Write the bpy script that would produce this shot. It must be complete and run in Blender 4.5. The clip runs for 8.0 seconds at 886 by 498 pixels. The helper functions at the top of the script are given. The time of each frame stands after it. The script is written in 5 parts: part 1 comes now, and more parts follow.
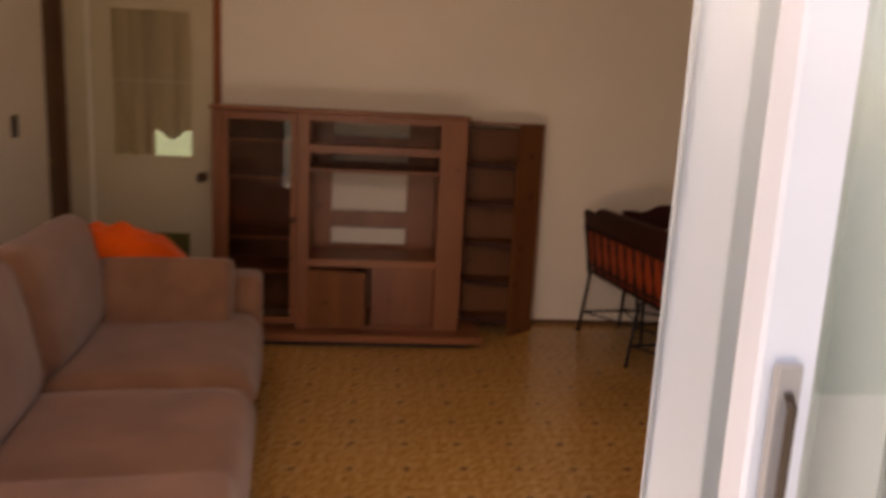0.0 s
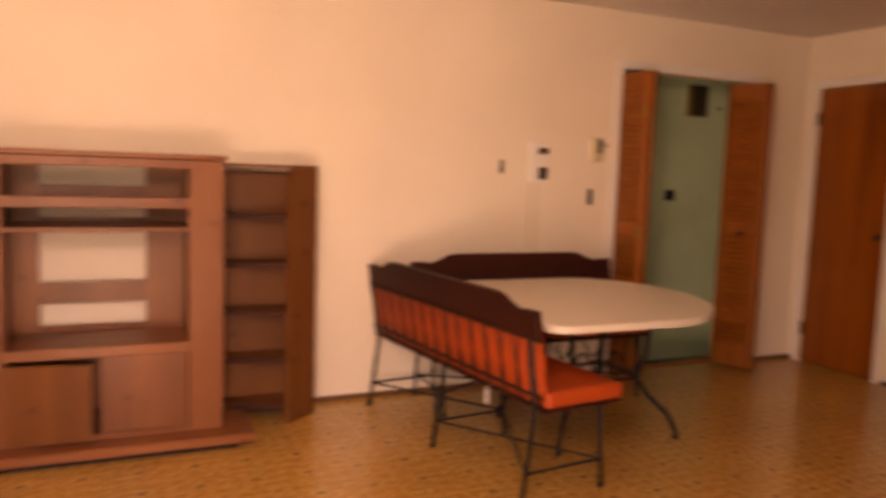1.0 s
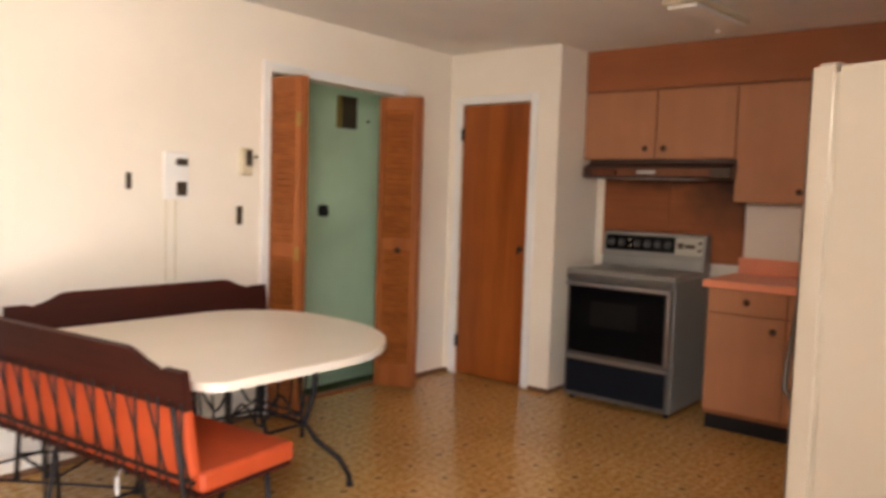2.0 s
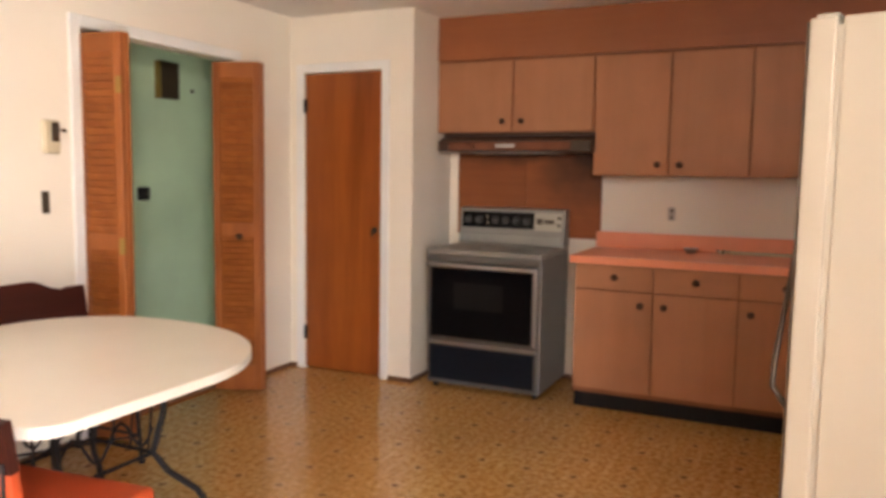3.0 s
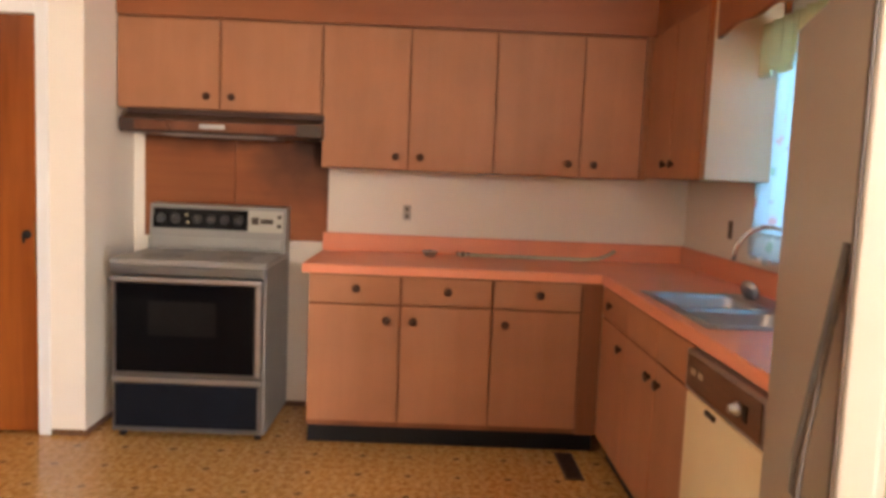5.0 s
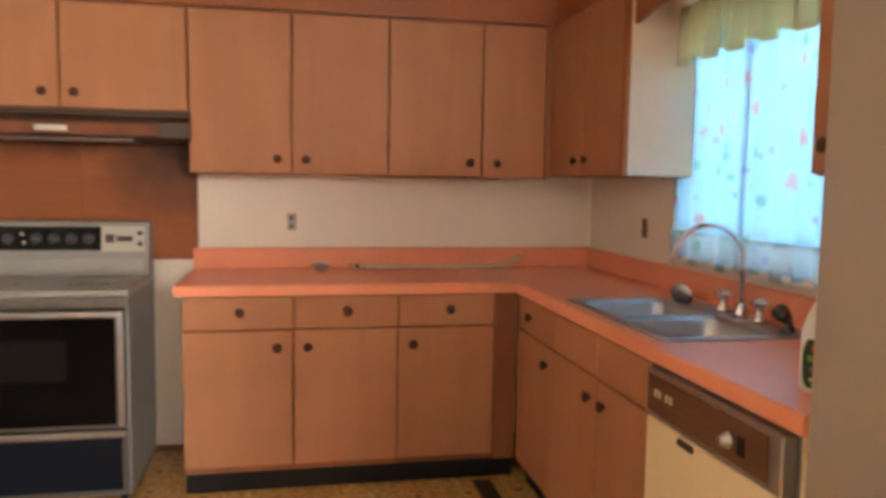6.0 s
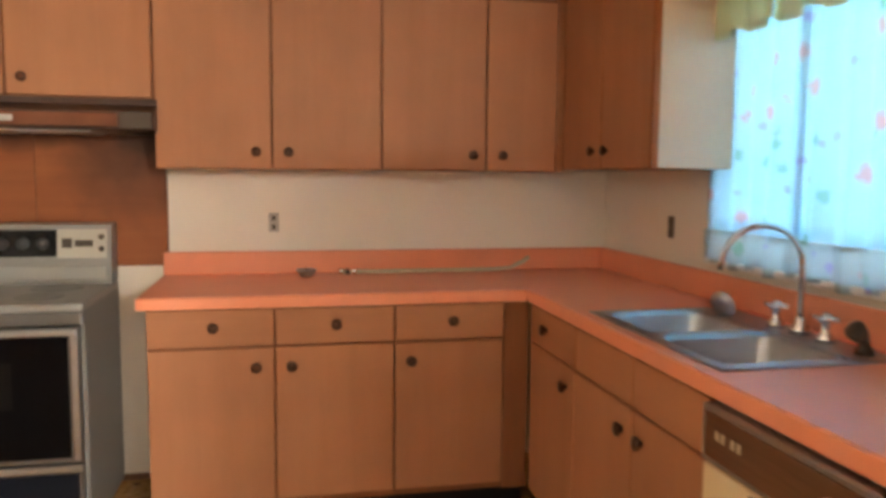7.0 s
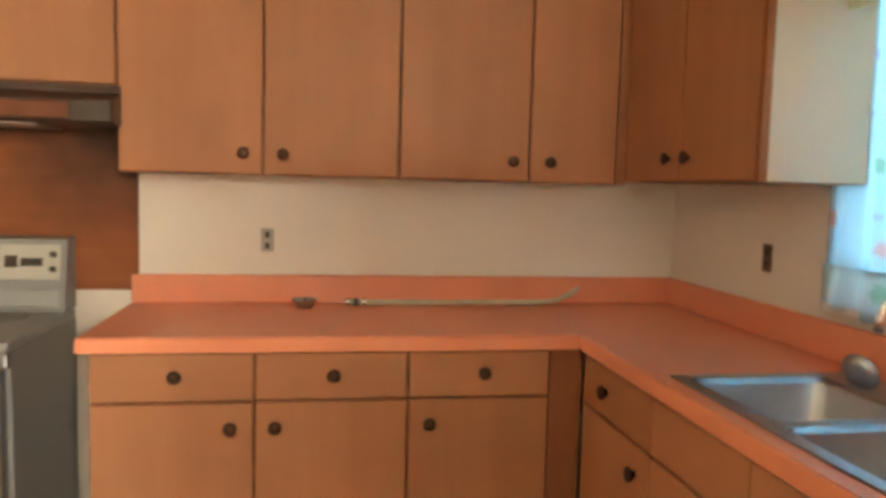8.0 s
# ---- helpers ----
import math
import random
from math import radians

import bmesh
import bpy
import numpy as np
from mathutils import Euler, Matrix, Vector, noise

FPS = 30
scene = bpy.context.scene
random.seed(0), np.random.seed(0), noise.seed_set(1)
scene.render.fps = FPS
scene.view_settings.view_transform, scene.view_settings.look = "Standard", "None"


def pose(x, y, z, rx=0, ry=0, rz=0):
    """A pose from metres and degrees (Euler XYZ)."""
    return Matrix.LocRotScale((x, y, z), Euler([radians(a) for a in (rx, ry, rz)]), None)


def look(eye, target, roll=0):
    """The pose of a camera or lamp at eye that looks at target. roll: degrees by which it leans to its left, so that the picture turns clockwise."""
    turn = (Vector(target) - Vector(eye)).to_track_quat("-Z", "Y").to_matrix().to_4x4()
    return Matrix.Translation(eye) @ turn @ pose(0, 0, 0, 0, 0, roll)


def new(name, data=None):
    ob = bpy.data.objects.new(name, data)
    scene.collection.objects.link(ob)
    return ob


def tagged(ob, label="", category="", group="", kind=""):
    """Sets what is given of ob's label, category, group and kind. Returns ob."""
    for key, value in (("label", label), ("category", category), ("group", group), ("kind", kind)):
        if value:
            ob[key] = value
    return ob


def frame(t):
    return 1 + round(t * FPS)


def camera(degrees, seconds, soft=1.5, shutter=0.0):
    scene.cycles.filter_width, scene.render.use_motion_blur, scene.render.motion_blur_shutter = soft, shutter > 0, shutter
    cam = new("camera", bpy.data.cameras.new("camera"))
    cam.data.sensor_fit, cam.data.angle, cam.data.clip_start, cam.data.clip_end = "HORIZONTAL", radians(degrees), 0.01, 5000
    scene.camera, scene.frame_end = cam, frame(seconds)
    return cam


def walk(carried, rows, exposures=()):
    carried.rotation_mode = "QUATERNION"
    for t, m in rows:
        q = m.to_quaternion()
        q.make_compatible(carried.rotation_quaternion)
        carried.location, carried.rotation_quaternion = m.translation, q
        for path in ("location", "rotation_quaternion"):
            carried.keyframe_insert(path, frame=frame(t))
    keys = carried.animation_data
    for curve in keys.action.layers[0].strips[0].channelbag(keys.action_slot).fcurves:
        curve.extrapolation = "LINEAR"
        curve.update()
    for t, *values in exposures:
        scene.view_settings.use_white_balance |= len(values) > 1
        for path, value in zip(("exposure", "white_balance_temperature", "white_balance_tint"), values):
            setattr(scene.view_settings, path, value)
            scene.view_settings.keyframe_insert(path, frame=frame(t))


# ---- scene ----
cam = camera(61.0, 8.0, soft=3.6, shutter=0.5)
PATH = [
    (0, (0.595, -0.226, 1.44), (0.798, 1.728, 1.066), 2.9),
    (0.2, (0.624, -0.06, 1.433), (0.918, 1.889, 1.108), 3.05),
    (0.4, (0.652, 0.107, 1.426), (0.983, 2.055, 1.116), 3.2),
    (0.8, (0.628, 0.412, 1.34), (1.243, 2.302, 1.118), 3.0),
    (1, (0.664, 0.547, 1.35), (1.48, 2.362, 1.144), 2.0),
    (1.5, (0.786, 0.753, 1.374), (2.115, 2.231, 1.158), 1.1),
    (1.7, (0.877, 0.885, 1.38), (2.327, 2.251, 1.207), 1.02),
    (2, (0.959, 1.042, 1.37), (2.506, 2.301, 1.227), 1.9),
    (2.2, (1.034, 1.136, 1.372), (2.644, 2.315, 1.233), 1.59),
    (3.3, (1.21, 1.637, 1.366), (3.067, 2.355, 1.181), 1.14),
    (3.5, (1.283, 1.73, 1.368), (3.173, 2.364, 1.203), 1.43),
    (4, (1.46, 1.879, 1.374), (3.43, 2.167, 1.184), 3.7),
    (4.2, (1.542, 1.938, 1.375), (3.527, 2.089, 1.184), 3.84),
    (5.3, (1.961, 2.072, 1.367), (3.951, 1.992, 1.183), 1.97),
    (5.5, (2.078, 2.1, 1.367), (4.065, 1.954, 1.196), 1.7),
    (6, (2.236, 2.184, 1.358), (4.19, 1.795, 1.183), 0.9),
    (6.5, (2.373, 2.232, 1.333), (4.295, 1.732, 1.099), 0.7),
    (7, (2.632, 2.141, 1.361), (4.581, 1.733, 1.17), 0.5),
    (7.5, (2.913, 2.051, 1.354), (4.885, 1.759, 1.199), 1.5),
    (8, (3.262, 2.003, 1.363), (5.229, 1.68, 1.198), 1.5),
]
EXPOSURES = [(0.0, 1.0, 9000, 37), (0.5, 1.45, 10400, 45), (1.0, 2.7, 12800, 56), (1.5, 3.35, 10000, 40), (2.0, 3.7, 6500, 18), (3.5, 4.15, 6500, 20), (4.0, 4.3, 6800, 28), (5.5, 4.55, 6500, 15), (6.5, 4.55, 6450, 13), (8.0, 4.65, 6800, 4)]
walk(cam, [(t, look(eye, target, roll)) for t, eye, target, roll in PATH], EXPOSURES)

# ---- light ----
world = bpy.data.worlds.new("sky")
scene.world = world
world.use_nodes = True
wn = world.node_tree
sky = wn.nodes.new("ShaderNodeTexSky")
sky.sky_type = "NISHITA"
sky.sun_disc = False
sky.sun_elevation = radians(45)
sky.sun_rotation = radians(278)
wn.links.new(sky.outputs[0], wn.nodes["Background"].inputs[0])
wn.nodes["Background"].inputs[1].default_value = 0.15
sun = new("sun", bpy.data.lights.new("sun", "SUN"))
sun.data.energy, sun.data.angle, sun.data.color = 5.0, radians(0.6), (1.0, 0.95, 0.87)
sun.matrix_world = look((-10, 1.6, 10), (0, 0, 0))


def area(name, eye, target, width, height, watts, colour):
    lamp = new(name, bpy.data.lights.new(name, "AREA"))
    lamp.data.shape, lamp.data.size, lamp.data.size_y = "RECTANGLE", width, height
    lamp.data.energy, lamp.data.color = watts, colour
    lamp.matrix_world = look(eye, target)
    return lamp


# daylight of the patio opening (in its head) and of the kitchen window
area("patio_daylight", (-0.07, 0.47, 1.03), (-0.07, 3.0, 1.2), 0.52, 1.9, 1.1, (1.0, 0.93, 0.83))
area("patio_daylight_head", (0.75, 0.50, 1.96), (2.5, 2.8, 1.40), 2.2, 0.20, 8.0, (1.0, 0.93, 0.83))
# glare of the sunlit slab, low in the opening
area("patio_ground_glow", (0.33, 0.465, 0.30), (0.50, 2.3, 0.95), 1.2, 0.45, 6.5, (1.0, 0.91, 0.78))
# sky-blue shade below and bright garden above in the kitchen window
area("window_daylight_low", (4.565, 0.40, 1.30), (4.565, 1.5, 1.30), 0.95, 0.42, 0.25, (0.60, 0.82, 1.0))
area("window_daylight_high", (4.565, 0.40, 1.76), (4.565, 1.5, 1.66), 0.95, 0.48, 0.31, (0.96, 1.0, 0.84))


# ---- materials ----
def shader(name):
    m = bpy.data.materials.new(name)
    m.use_nodes = True
    return m, m.node_tree.nodes, m.node_tree.links, m.node_tree.nodes["Principled BSDF"]


def rgba(c):
    return (c[0], c[1], c[2], 1.0)


def ramp(nodes, stops):
    r = nodes.new("ShaderNodeValToRGB")
    e = r.color_ramp.elements
    while len(e) < len(stops):
        e.new(0.5)
    for el, (p, c) in zip(e, stops):
        el.position, el.color = p, rgba(c)
    return r


def plain(name, colour, rough=0.5, metal=0.0, vary=0.12, scale=6.0, bump=0.05, fine=120.0, spec=0.5, coat=0.0):
    """Paint, enamel, plastic, metal: blotches at one scale, fine grain and relief at another."""
    m, n, l, b = shader(name)
    co = n.new("ShaderNodeTexCoord")
    a, f = n.new("ShaderNodeTexNoise"), n.new("ShaderNodeTexNoise")
    a.inputs["Scale"].default_value, a.inputs["Detail"].default_value = scale, 5
    f.inputs["Scale"].default_value, f.inputs["Detail"].default_value = fine, 3
    l.new(co.outputs["Object"], a.inputs["Vector"])
    l.new(co.outputs["Object"], f.inputs["Vector"])
    lo, hi = [max(0, c * (1 - vary)) for c in colour], [min(1, c * (1 + vary * 0.6)) for c in colour]
    r = ramp(n, [(0.3, lo), (0.7, hi)])
    l.new(a.outputs["Fac"], r.inputs[0])
    l.new(r.outputs[0], b.inputs["Base Color"])
    rr = n.new("ShaderNodeMapRange")
    rr.inputs[3].default_value, rr.inputs[4].default_value = max(0.03, rough - 0.03), min(1, rough + 0.04)
    l.new(a.outputs["Fac"], rr.inputs[0])
    l.new(rr.outputs[0], b.inputs["Roughness"])
    bp = n.new("ShaderNodeBump")
    bp.inputs["Strength"].default_value, bp.inputs["Distance"].default_value = bump, 0.004
    l.new(f.outputs["Fac"], bp.inputs["Height"])
    l.new(bp.outputs[0], b.inputs["Normal"])
    b.inputs["Metallic"].default_value = metal
    b.inputs["Specular IOR Level"].default_value = spec
    b.inputs["Coat Weight"].default_value = coat
    return m


def wood(name, light, dark, rough=0.45, axis=2, grain=14.0, knots=0.0, random_shift=0.15, coat=0.0, contrast=1.0):
    """Grain drawn out along one axis of the object, with tone shifts from piece to piece and knots where wanted."""
    m, n, l, b = shader(name)
    co, info = n.new("ShaderNodeTexCoord"), n.new("ShaderNodeObjectInfo")
    mp = n.new("ShaderNodeMapping")
    s = [grain, grain, grain]
    s[axis] = grain * 0.06
    mp.inputs["Scale"].default_value = s
    sh = n.new("ShaderNodeVectorMath")
    sh.operation = "SCALE"
    cmb = n.new("ShaderNodeCombineXYZ")
    for i in range(3):
        l.new(info.outputs["Random"], cmb.inputs[i])
    l.new(cmb.outputs[0], sh.inputs[0])
    sh.inputs["Scale"].default_value = 37.0
    l.new(co.outputs["Object"], mp.inputs["Vector"])
    l.new(sh.outputs[0], mp.inputs["Location"])
    a, f = n.new("ShaderNodeTexNoise"), n.new("ShaderNodeTexNoise")
    a.inputs["Scale"].default_value, a.inputs["Detail"].default_value, a.inputs["Distortion"].default_value = 0.5, 6, 0.8
    f.inputs["Scale"].default_value, f.inputs["Detail"].default_value = 5.0, 4
    l.new(mp.outputs[0], a.inputs["Vector"])
    l.new(mp.outputs[0], f.inputs["Vector"])
    mx = n.new("ShaderNodeMath")
    mx.operation = "MULTIPLY_ADD"
    l.new(f.outputs["Fac"], mx.inputs[0])
    mx.inputs[1].default_value = 0.35
    l.new(a.outputs["Fac"], mx.inputs[2])
    mid = [(x + y) / 2 for x, y in zip(light, dark)]
    lo = [q + (d - q) * contrast for q, d in zip(mid, dark)]
    hi = [q + (d - q) * contrast for q, d in zip(mid, light)]
    r = ramp(n, [(0.42, lo), (0.92, hi)])
    l.new(mx.outputs[0], r.inputs[0])
    out = r.outputs[0]
    blot = n.new("ShaderNodeTexNoise")
    blot.inputs["Scale"].default_value, blot.inputs["Detail"].default_value = 3.0, 6
    l.new(co.outputs["Object"], blot.inputs["Vector"])
    hs = n.new("ShaderNodeHueSaturation")
    mr, ad = n.new("ShaderNodeMapRange"), n.new("ShaderNodeMath")
    mr.inputs[3].default_value, mr.inputs[4].default_value = 1 - random_shift, 1 + random_shift
    l.new(info.outputs["Random"], mr.inputs[0])
    ad.operation = "MULTIPLY_ADD"
    l.new(blot.outputs["Fac"], ad.inputs[0])
    ad.inputs[1].default_value = 0.42
    sb = n.new("ShaderNodeMath")
    sb.operation = "SUBTRACT"
    l.new(mr.outputs[0], sb.inputs[0])
    sb.inputs[1].default_value = 0.21
    l.new(sb.outputs[0], ad.inputs[2])
    l.new(ad.outputs[0], hs.inputs["Value"])
    l.new(out, hs.inputs["Color"])
    out = hs.outputs[0]
    if knots:
        v = n.new("ShaderNodeTexVoronoi")
        v.inputs["Scale"].default_value = knots
        l.new(co.outputs["Object"], v.inputs["Vector"])
        kr = ramp(n, [(0.05, (0.25, 0.17, 0.13)), (0.13, (0.75, 0.66, 0.60)), (0.17, (1, 1, 1))])
        l.new(v.outputs["Distance"], kr.inputs[0])
        mm = n.new("ShaderNodeMixRGB")
        mm.blend_type = "MULTIPLY"
        mm.inputs[0].default_value = 0.75
        l.new(out, mm.inputs[1])
        l.new(kr.outputs[0], mm.inputs[2])
        out = mm.outputs[0]
    l.new(out, b.inputs["Base Color"])
    bp = n.new("ShaderNodeBump")
    bp.inputs["Strength"].default_value, bp.inputs["Distance"].default_value = 0.12, 0.002
    l.new(f.outputs["Fac"], bp.inputs["Height"])
    l.new(bp.outputs[0], b.inputs["Normal"])
    b.inputs["Roughness"].default_value = rough
    b.inputs["Specular IOR Level"].default_value = 0.32
    b.inputs["Coat Weight"].default_value = coat
    b.inputs["Coat Roughness"].default_value = 0.25
    return m


def cloth(name, colour, weave=450.0, sheen=0.3, vary=0.2):
    m, n, l, b = shader(name)
    co = n.new("ShaderNodeTexCoord")
    w, a = n.new("ShaderNodeTexWave"), n.new("ShaderNodeTexNoise")
    w.inputs["Scale"].default_value, w.inputs["Distortion"].default_value = weave, 3.0
    a.inputs["Scale"].default_value, a.inputs["Detail"].default_value = 5.0, 6
    l.new(co.outputs["Object"], w.inputs["Vector"])
    l.new(co.outputs["Object"], a.inputs["Vector"])
    r = ramp(n, [(0.3, [c * (1 - vary) for c in colour]), (0.7, [min(1, c * (1 + vary)) for c in colour])])
    l.new(a.outputs["Fac"], r.inputs[0])
    l.new(r.outputs[0], b.inputs["Base Color"])
    bp = n.new("ShaderNodeBump")
    bp.inputs["Strength"].default_value, bp.inputs["Distance"].default_value = 0.2, 0.002
    l.new(w.outputs["Fac"], bp.inputs["Height"])
    l.new(bp.outputs[0], b.inputs["Normal"])
    b.inputs["Roughness"].default_value = 0.95
    b.inputs["Sheen Weight"].default_value = sheen
    b.inputs["Specular IOR Level"].default_value = 0.15
    return m


def curtain_cloth(name, colour, through_colour, flowers):
    """Thin drapery that lets light through, printed with scattered flowers where wanted."""
    m, n, l, b = shader(name)
    co = n.new("ShaderNodeTexCoord")
    base = n.new("ShaderNodeRGB")
    base.outputs[0].default_value = rgba(colour)
    thin = n.new("ShaderNodeRGB")
    thin.outputs[0].default_value = rgba(through_colour)
    c1, c2 = base.outputs[0], thin.outputs[0]
    if flowers:
        sep, cmb = n.new("ShaderNodeSeparateXYZ"), n.new("ShaderNodeCombineXYZ")
        l.new(co.outputs["Object"], sep.inputs[0])
        l.new(sep.outputs["X"], cmb.inputs[0])
        l.new(sep.outputs["Z"], cmb.inputs[1])
        nz = n.new("ShaderNodeTexNoise")
        nz.inputs["Scale"].default_value = 45
        l.new(cmb.outputs[0], nz.inputs["Vector"])
        for scale, edge, tint, off in ((7.0, 0.19, (0.72, 0.30, 0.27), 0.0), (8.5, 0.19, (0.22, 0.45, 0.30), 3.3), (9.5, 0.15, (0.42, 0.34, 0.66), 7.1)):
            v, mp = n.new("ShaderNodeTexVoronoi"), n.new("ShaderNodeMapping")
            v.inputs["Scale"].default_value = scale
            mp.inputs["Location"].default_value = (off, off * 0.7, 0)
            l.new(cmb.outputs[0], mp.inputs["Vector"])
            l.new(mp.outputs[0], v.inputs["Vector"])
            ad = n.new("ShaderNodeMath")
            ad.operation = "MULTIPLY_ADD"
            l.new(nz.outputs["Fac"], ad.inputs[0])
            ad.inputs[1].default_value = 0.28
            l.new(v.outputs["Distance"], ad.inputs[2])
            rp = ramp(n, [(edge + 0.08, (1, 1, 1)), (edge + 0.17, (0, 0, 0))])
            l.new(ad.outputs[0], rp.inputs[0])
            got = []
            for src in (c1, c2):
                mm = n.new("ShaderNodeMixRGB")
                mx = n.new("ShaderNodeMath")
                mx.operation = "MULTIPLY"
                mx.inputs[1].default_value = 0.58
                l.new(rp.outputs[0], mx.inputs[0])
                l.new(mx.outputs[0], mm.inputs[0])
                l.new(src, mm.inputs[1])
                mm.inputs[2].default_value = rgba(tint)
                got.append(mm.outputs[0])
            c1, c2 = got
    l.new(c1, b.inputs["Base Color"])
    b.inputs["Roughness"].default_value = 0.9
    b.inputs["Specular IOR Level"].default_value = 0.1
    tr, mix = n.new("ShaderNodeBsdfTranslucent"), n.new("ShaderNodeMixShader")
    l.new(c2, tr.inputs["Color"])
    mix.inputs[0].default_value = 0.55
    l.new(b.outputs[0], mix.inputs[1])
    l.new(tr.outputs[0], mix.inputs[2])
    l.new(mix.outputs[0], n["Material Output"].inputs["Surface"])
    return m


def glass(name, tint=(1, 1, 1), rough=0.02):
    m, n, l, b = shader(name)
    b.inputs["Base Color"].default_value = rgba(tint)
    b.inputs["Transmission Weight"].default_value = 1.0
    b.inputs["Roughness"].default_value = rough
    b.inputs["IOR"].default_value = 1.45
    return m


def vinyl_floor():
    """Sheet vinyl printed with octagon tiles, pale borders and small dark diamonds where four tiles meet."""
    m, n, l, b = shader("patterned_vinyl")
    co = n.new("ShaderNodeTexCoord")
    sep = n.new("ShaderNodeSeparateXYZ")
    l.new(co.outputs["Object"], sep.inputs[0])

    def op(kind, a, c=None, d=None):
        x = n.new("ShaderNodeMath")
        x.operation = kind
        for i, v in enumerate((a, c, d)):
            if v is None:
                continue
            if isinstance(v, (int, float)):
                x.inputs[i].default_value = v
            else:
                l.new(v, x.inputs[i])
        return x.outputs[0]

    cell = 0.2286
    nz = n.new("ShaderNodeTexNoise")
    nz.inputs["Scale"].default_value, nz.inputs["Detail"].default_value = 26.0, 2
    l.new(co.outputs["Object"], nz.inputs["Vector"])
    wob = op("MULTIPLY", op("SUBTRACT", nz.outputs["Fac"], 0.5), 0.35)

    def fold(v, parts):
        return op("ABSOLUTE", op("SUBTRACT", op("FRACT", op("MULTIPLY", v, parts)), 0.5))

    gx = op("DIVIDE", op("ADD", sep.outputs["X"], 50.0 - 0.95 + 0.1143), cell)
    gy = op("DIVIDE", op("ADD", sep.outputs["Y"], 50.0 - 3.88 + 0.1143), cell)
    # one dark diamond a square, three by three rounded stones round it
    u, v = fold(gx, 1), fold(gy, 1)
    u3, v3 = fold(gx, 3), fold(gy, 3)
    stone = op("ADD", op("POWER", op("ADD", op("MULTIPLY", u3, u3), op("MULTIPLY", v3, v3)), 0.5), wob)
    joint = op("GREATER_THAN", stone, 0.47)
    diamond = op("LESS_THAN", op("ADD", op("ADD", u, v), op("MULTIPLY", wob, 0.3)), 0.088)
    halo = op("LESS_THAN", op("ADD", op("ADD", u, v), op("MULTIPLY", wob, 0.6)), 0.19)
    seam = op("GREATER_THAN", op("ADD", op("MAXIMUM", u, v), op("MULTIPLY", wob, 0.4)), 0.46)
    a, f = n.new("ShaderNodeTexNoise"), n.new("ShaderNodeTexNoise")
    a.inputs["Scale"].default_value, a.inputs["Detail"].default_value = 38.0, 6
    f.inputs["Scale"].default_value, f.inputs["Detail"].default_value = 1.6, 5
    l.new(co.outputs["Object"], a.inputs["Vector"])
    l.new(co.outputs["Object"], f.inputs["Vector"])
    field = ramp(n, [(0.32, (0.39, 0.180, 0.046)), (0.52, (0.59, 0.320, 0.094)), (0.72, (0.74, 0.48, 0.195))])
    l.new(a.outputs["Fac"], field.inputs[0])
    out = field.outputs[0]

    def over(fac, colour, amount):
        nonlocal out
        mm = n.new("ShaderNodeMixRGB")
        l.new(op("MULTIPLY", fac, amount), mm.inputs[0])
        l.new(out, mm.inputs[1])
        mm.inputs[2].default_value = rgba(colour)
        out = mm.outputs[0]

    over(op("LESS_THAN", stone, 0.30), (0.36, 0.155, 0.034), 0.15)
    over(joint, (0.66, 0.42, 0.18), 0.12)
    over(seam, (0.64, 0.40, 0.17), 0.12)
    over(halo, (0.62, 0.37, 0.15), 0.50)
    over(diamond, (0.11, 0.042, 0.014), 0.75)
    dirt = n.new("ShaderNodeMixRGB")
    dirt.blend_type = "MULTIPLY"
    dr = ramp(n, [(0.3, (0.85, 0.82, 0.78)), (0.62, (1, 1, 1))])
    l.new(f.outputs["Fac"], dr.inputs[0])
    dirt.inputs[0].default_value = 0.8
    l.new(out, dirt.inputs[1])
    l.new(dr.outputs[0], dirt.inputs[2])
    l.new(dirt.outputs[0], b.inputs["Base Color"])
    rr = n.new("ShaderNodeMapRange")
    rr.inputs[3].default_value, rr.inputs[4].default_value = 0.18, 0.24
    l.new(f.outputs["Fac"], rr.inputs[0])
    l.new(rr.outputs[0], b.inputs["Roughness"])
    bp = n.new("ShaderNodeBump")
    bp.inputs["Strength"].default_value, bp.inputs["Distance"].default_value = 0.08, 0.002
    l.new(op("ADD", a.outputs["Fac"], op("MULTIPLY", joint, -0.8)), bp.inputs["Height"])
    l.new(bp.outputs[0], b.inputs["Normal"])
    return m


WALL = plain("cream_wall_paint", (0.87, 0.80, 0.69), 0.6, vary=0.05, scale=1.3, bump=0.12, fine=260)
WHITE = plain("white_trim_paint", (0.84, 0.83, 0.80), 0.4, vary=0.05, scale=3, bump=0.05)
CEIL = plain("ceiling_paint", (0.80, 0.77, 0.72), 0.8, vary=0.05, scale=2, bump=0.3, fine=180)
GREEN = plain("mint_green_paint", (0.60, 0.78, 0.56), 0.55, vary=0.09, scale=2.5, bump=0.1, fine=200)
FLOOR = vinyl_floor()
CAB = wood("tan_cabinet_veneer", (0.47, 0.215, 0.108), (0.38, 0.160, 0.074), 0.55, 2, 22, random_shift=0.07, contrast=0.45)
CABH = wood("tan_drawer_veneer", (0.47, 0.215, 0.108), (0.38, 0.160, 0.074), 0.55, 0, 22, random_shift=0.07, contrast=0.45)
CARC = wood("cabinet_carcass", (0.27, 0.105, 0.045), (0.20, 0.075, 0.03), 0.5, 2, 16)
SOFF = wood("soffit_panel", (0.34, 0.115, 0.042), (0.28, 0.09, 0.032), 0.42, 1, 12, random_shift=0.04)
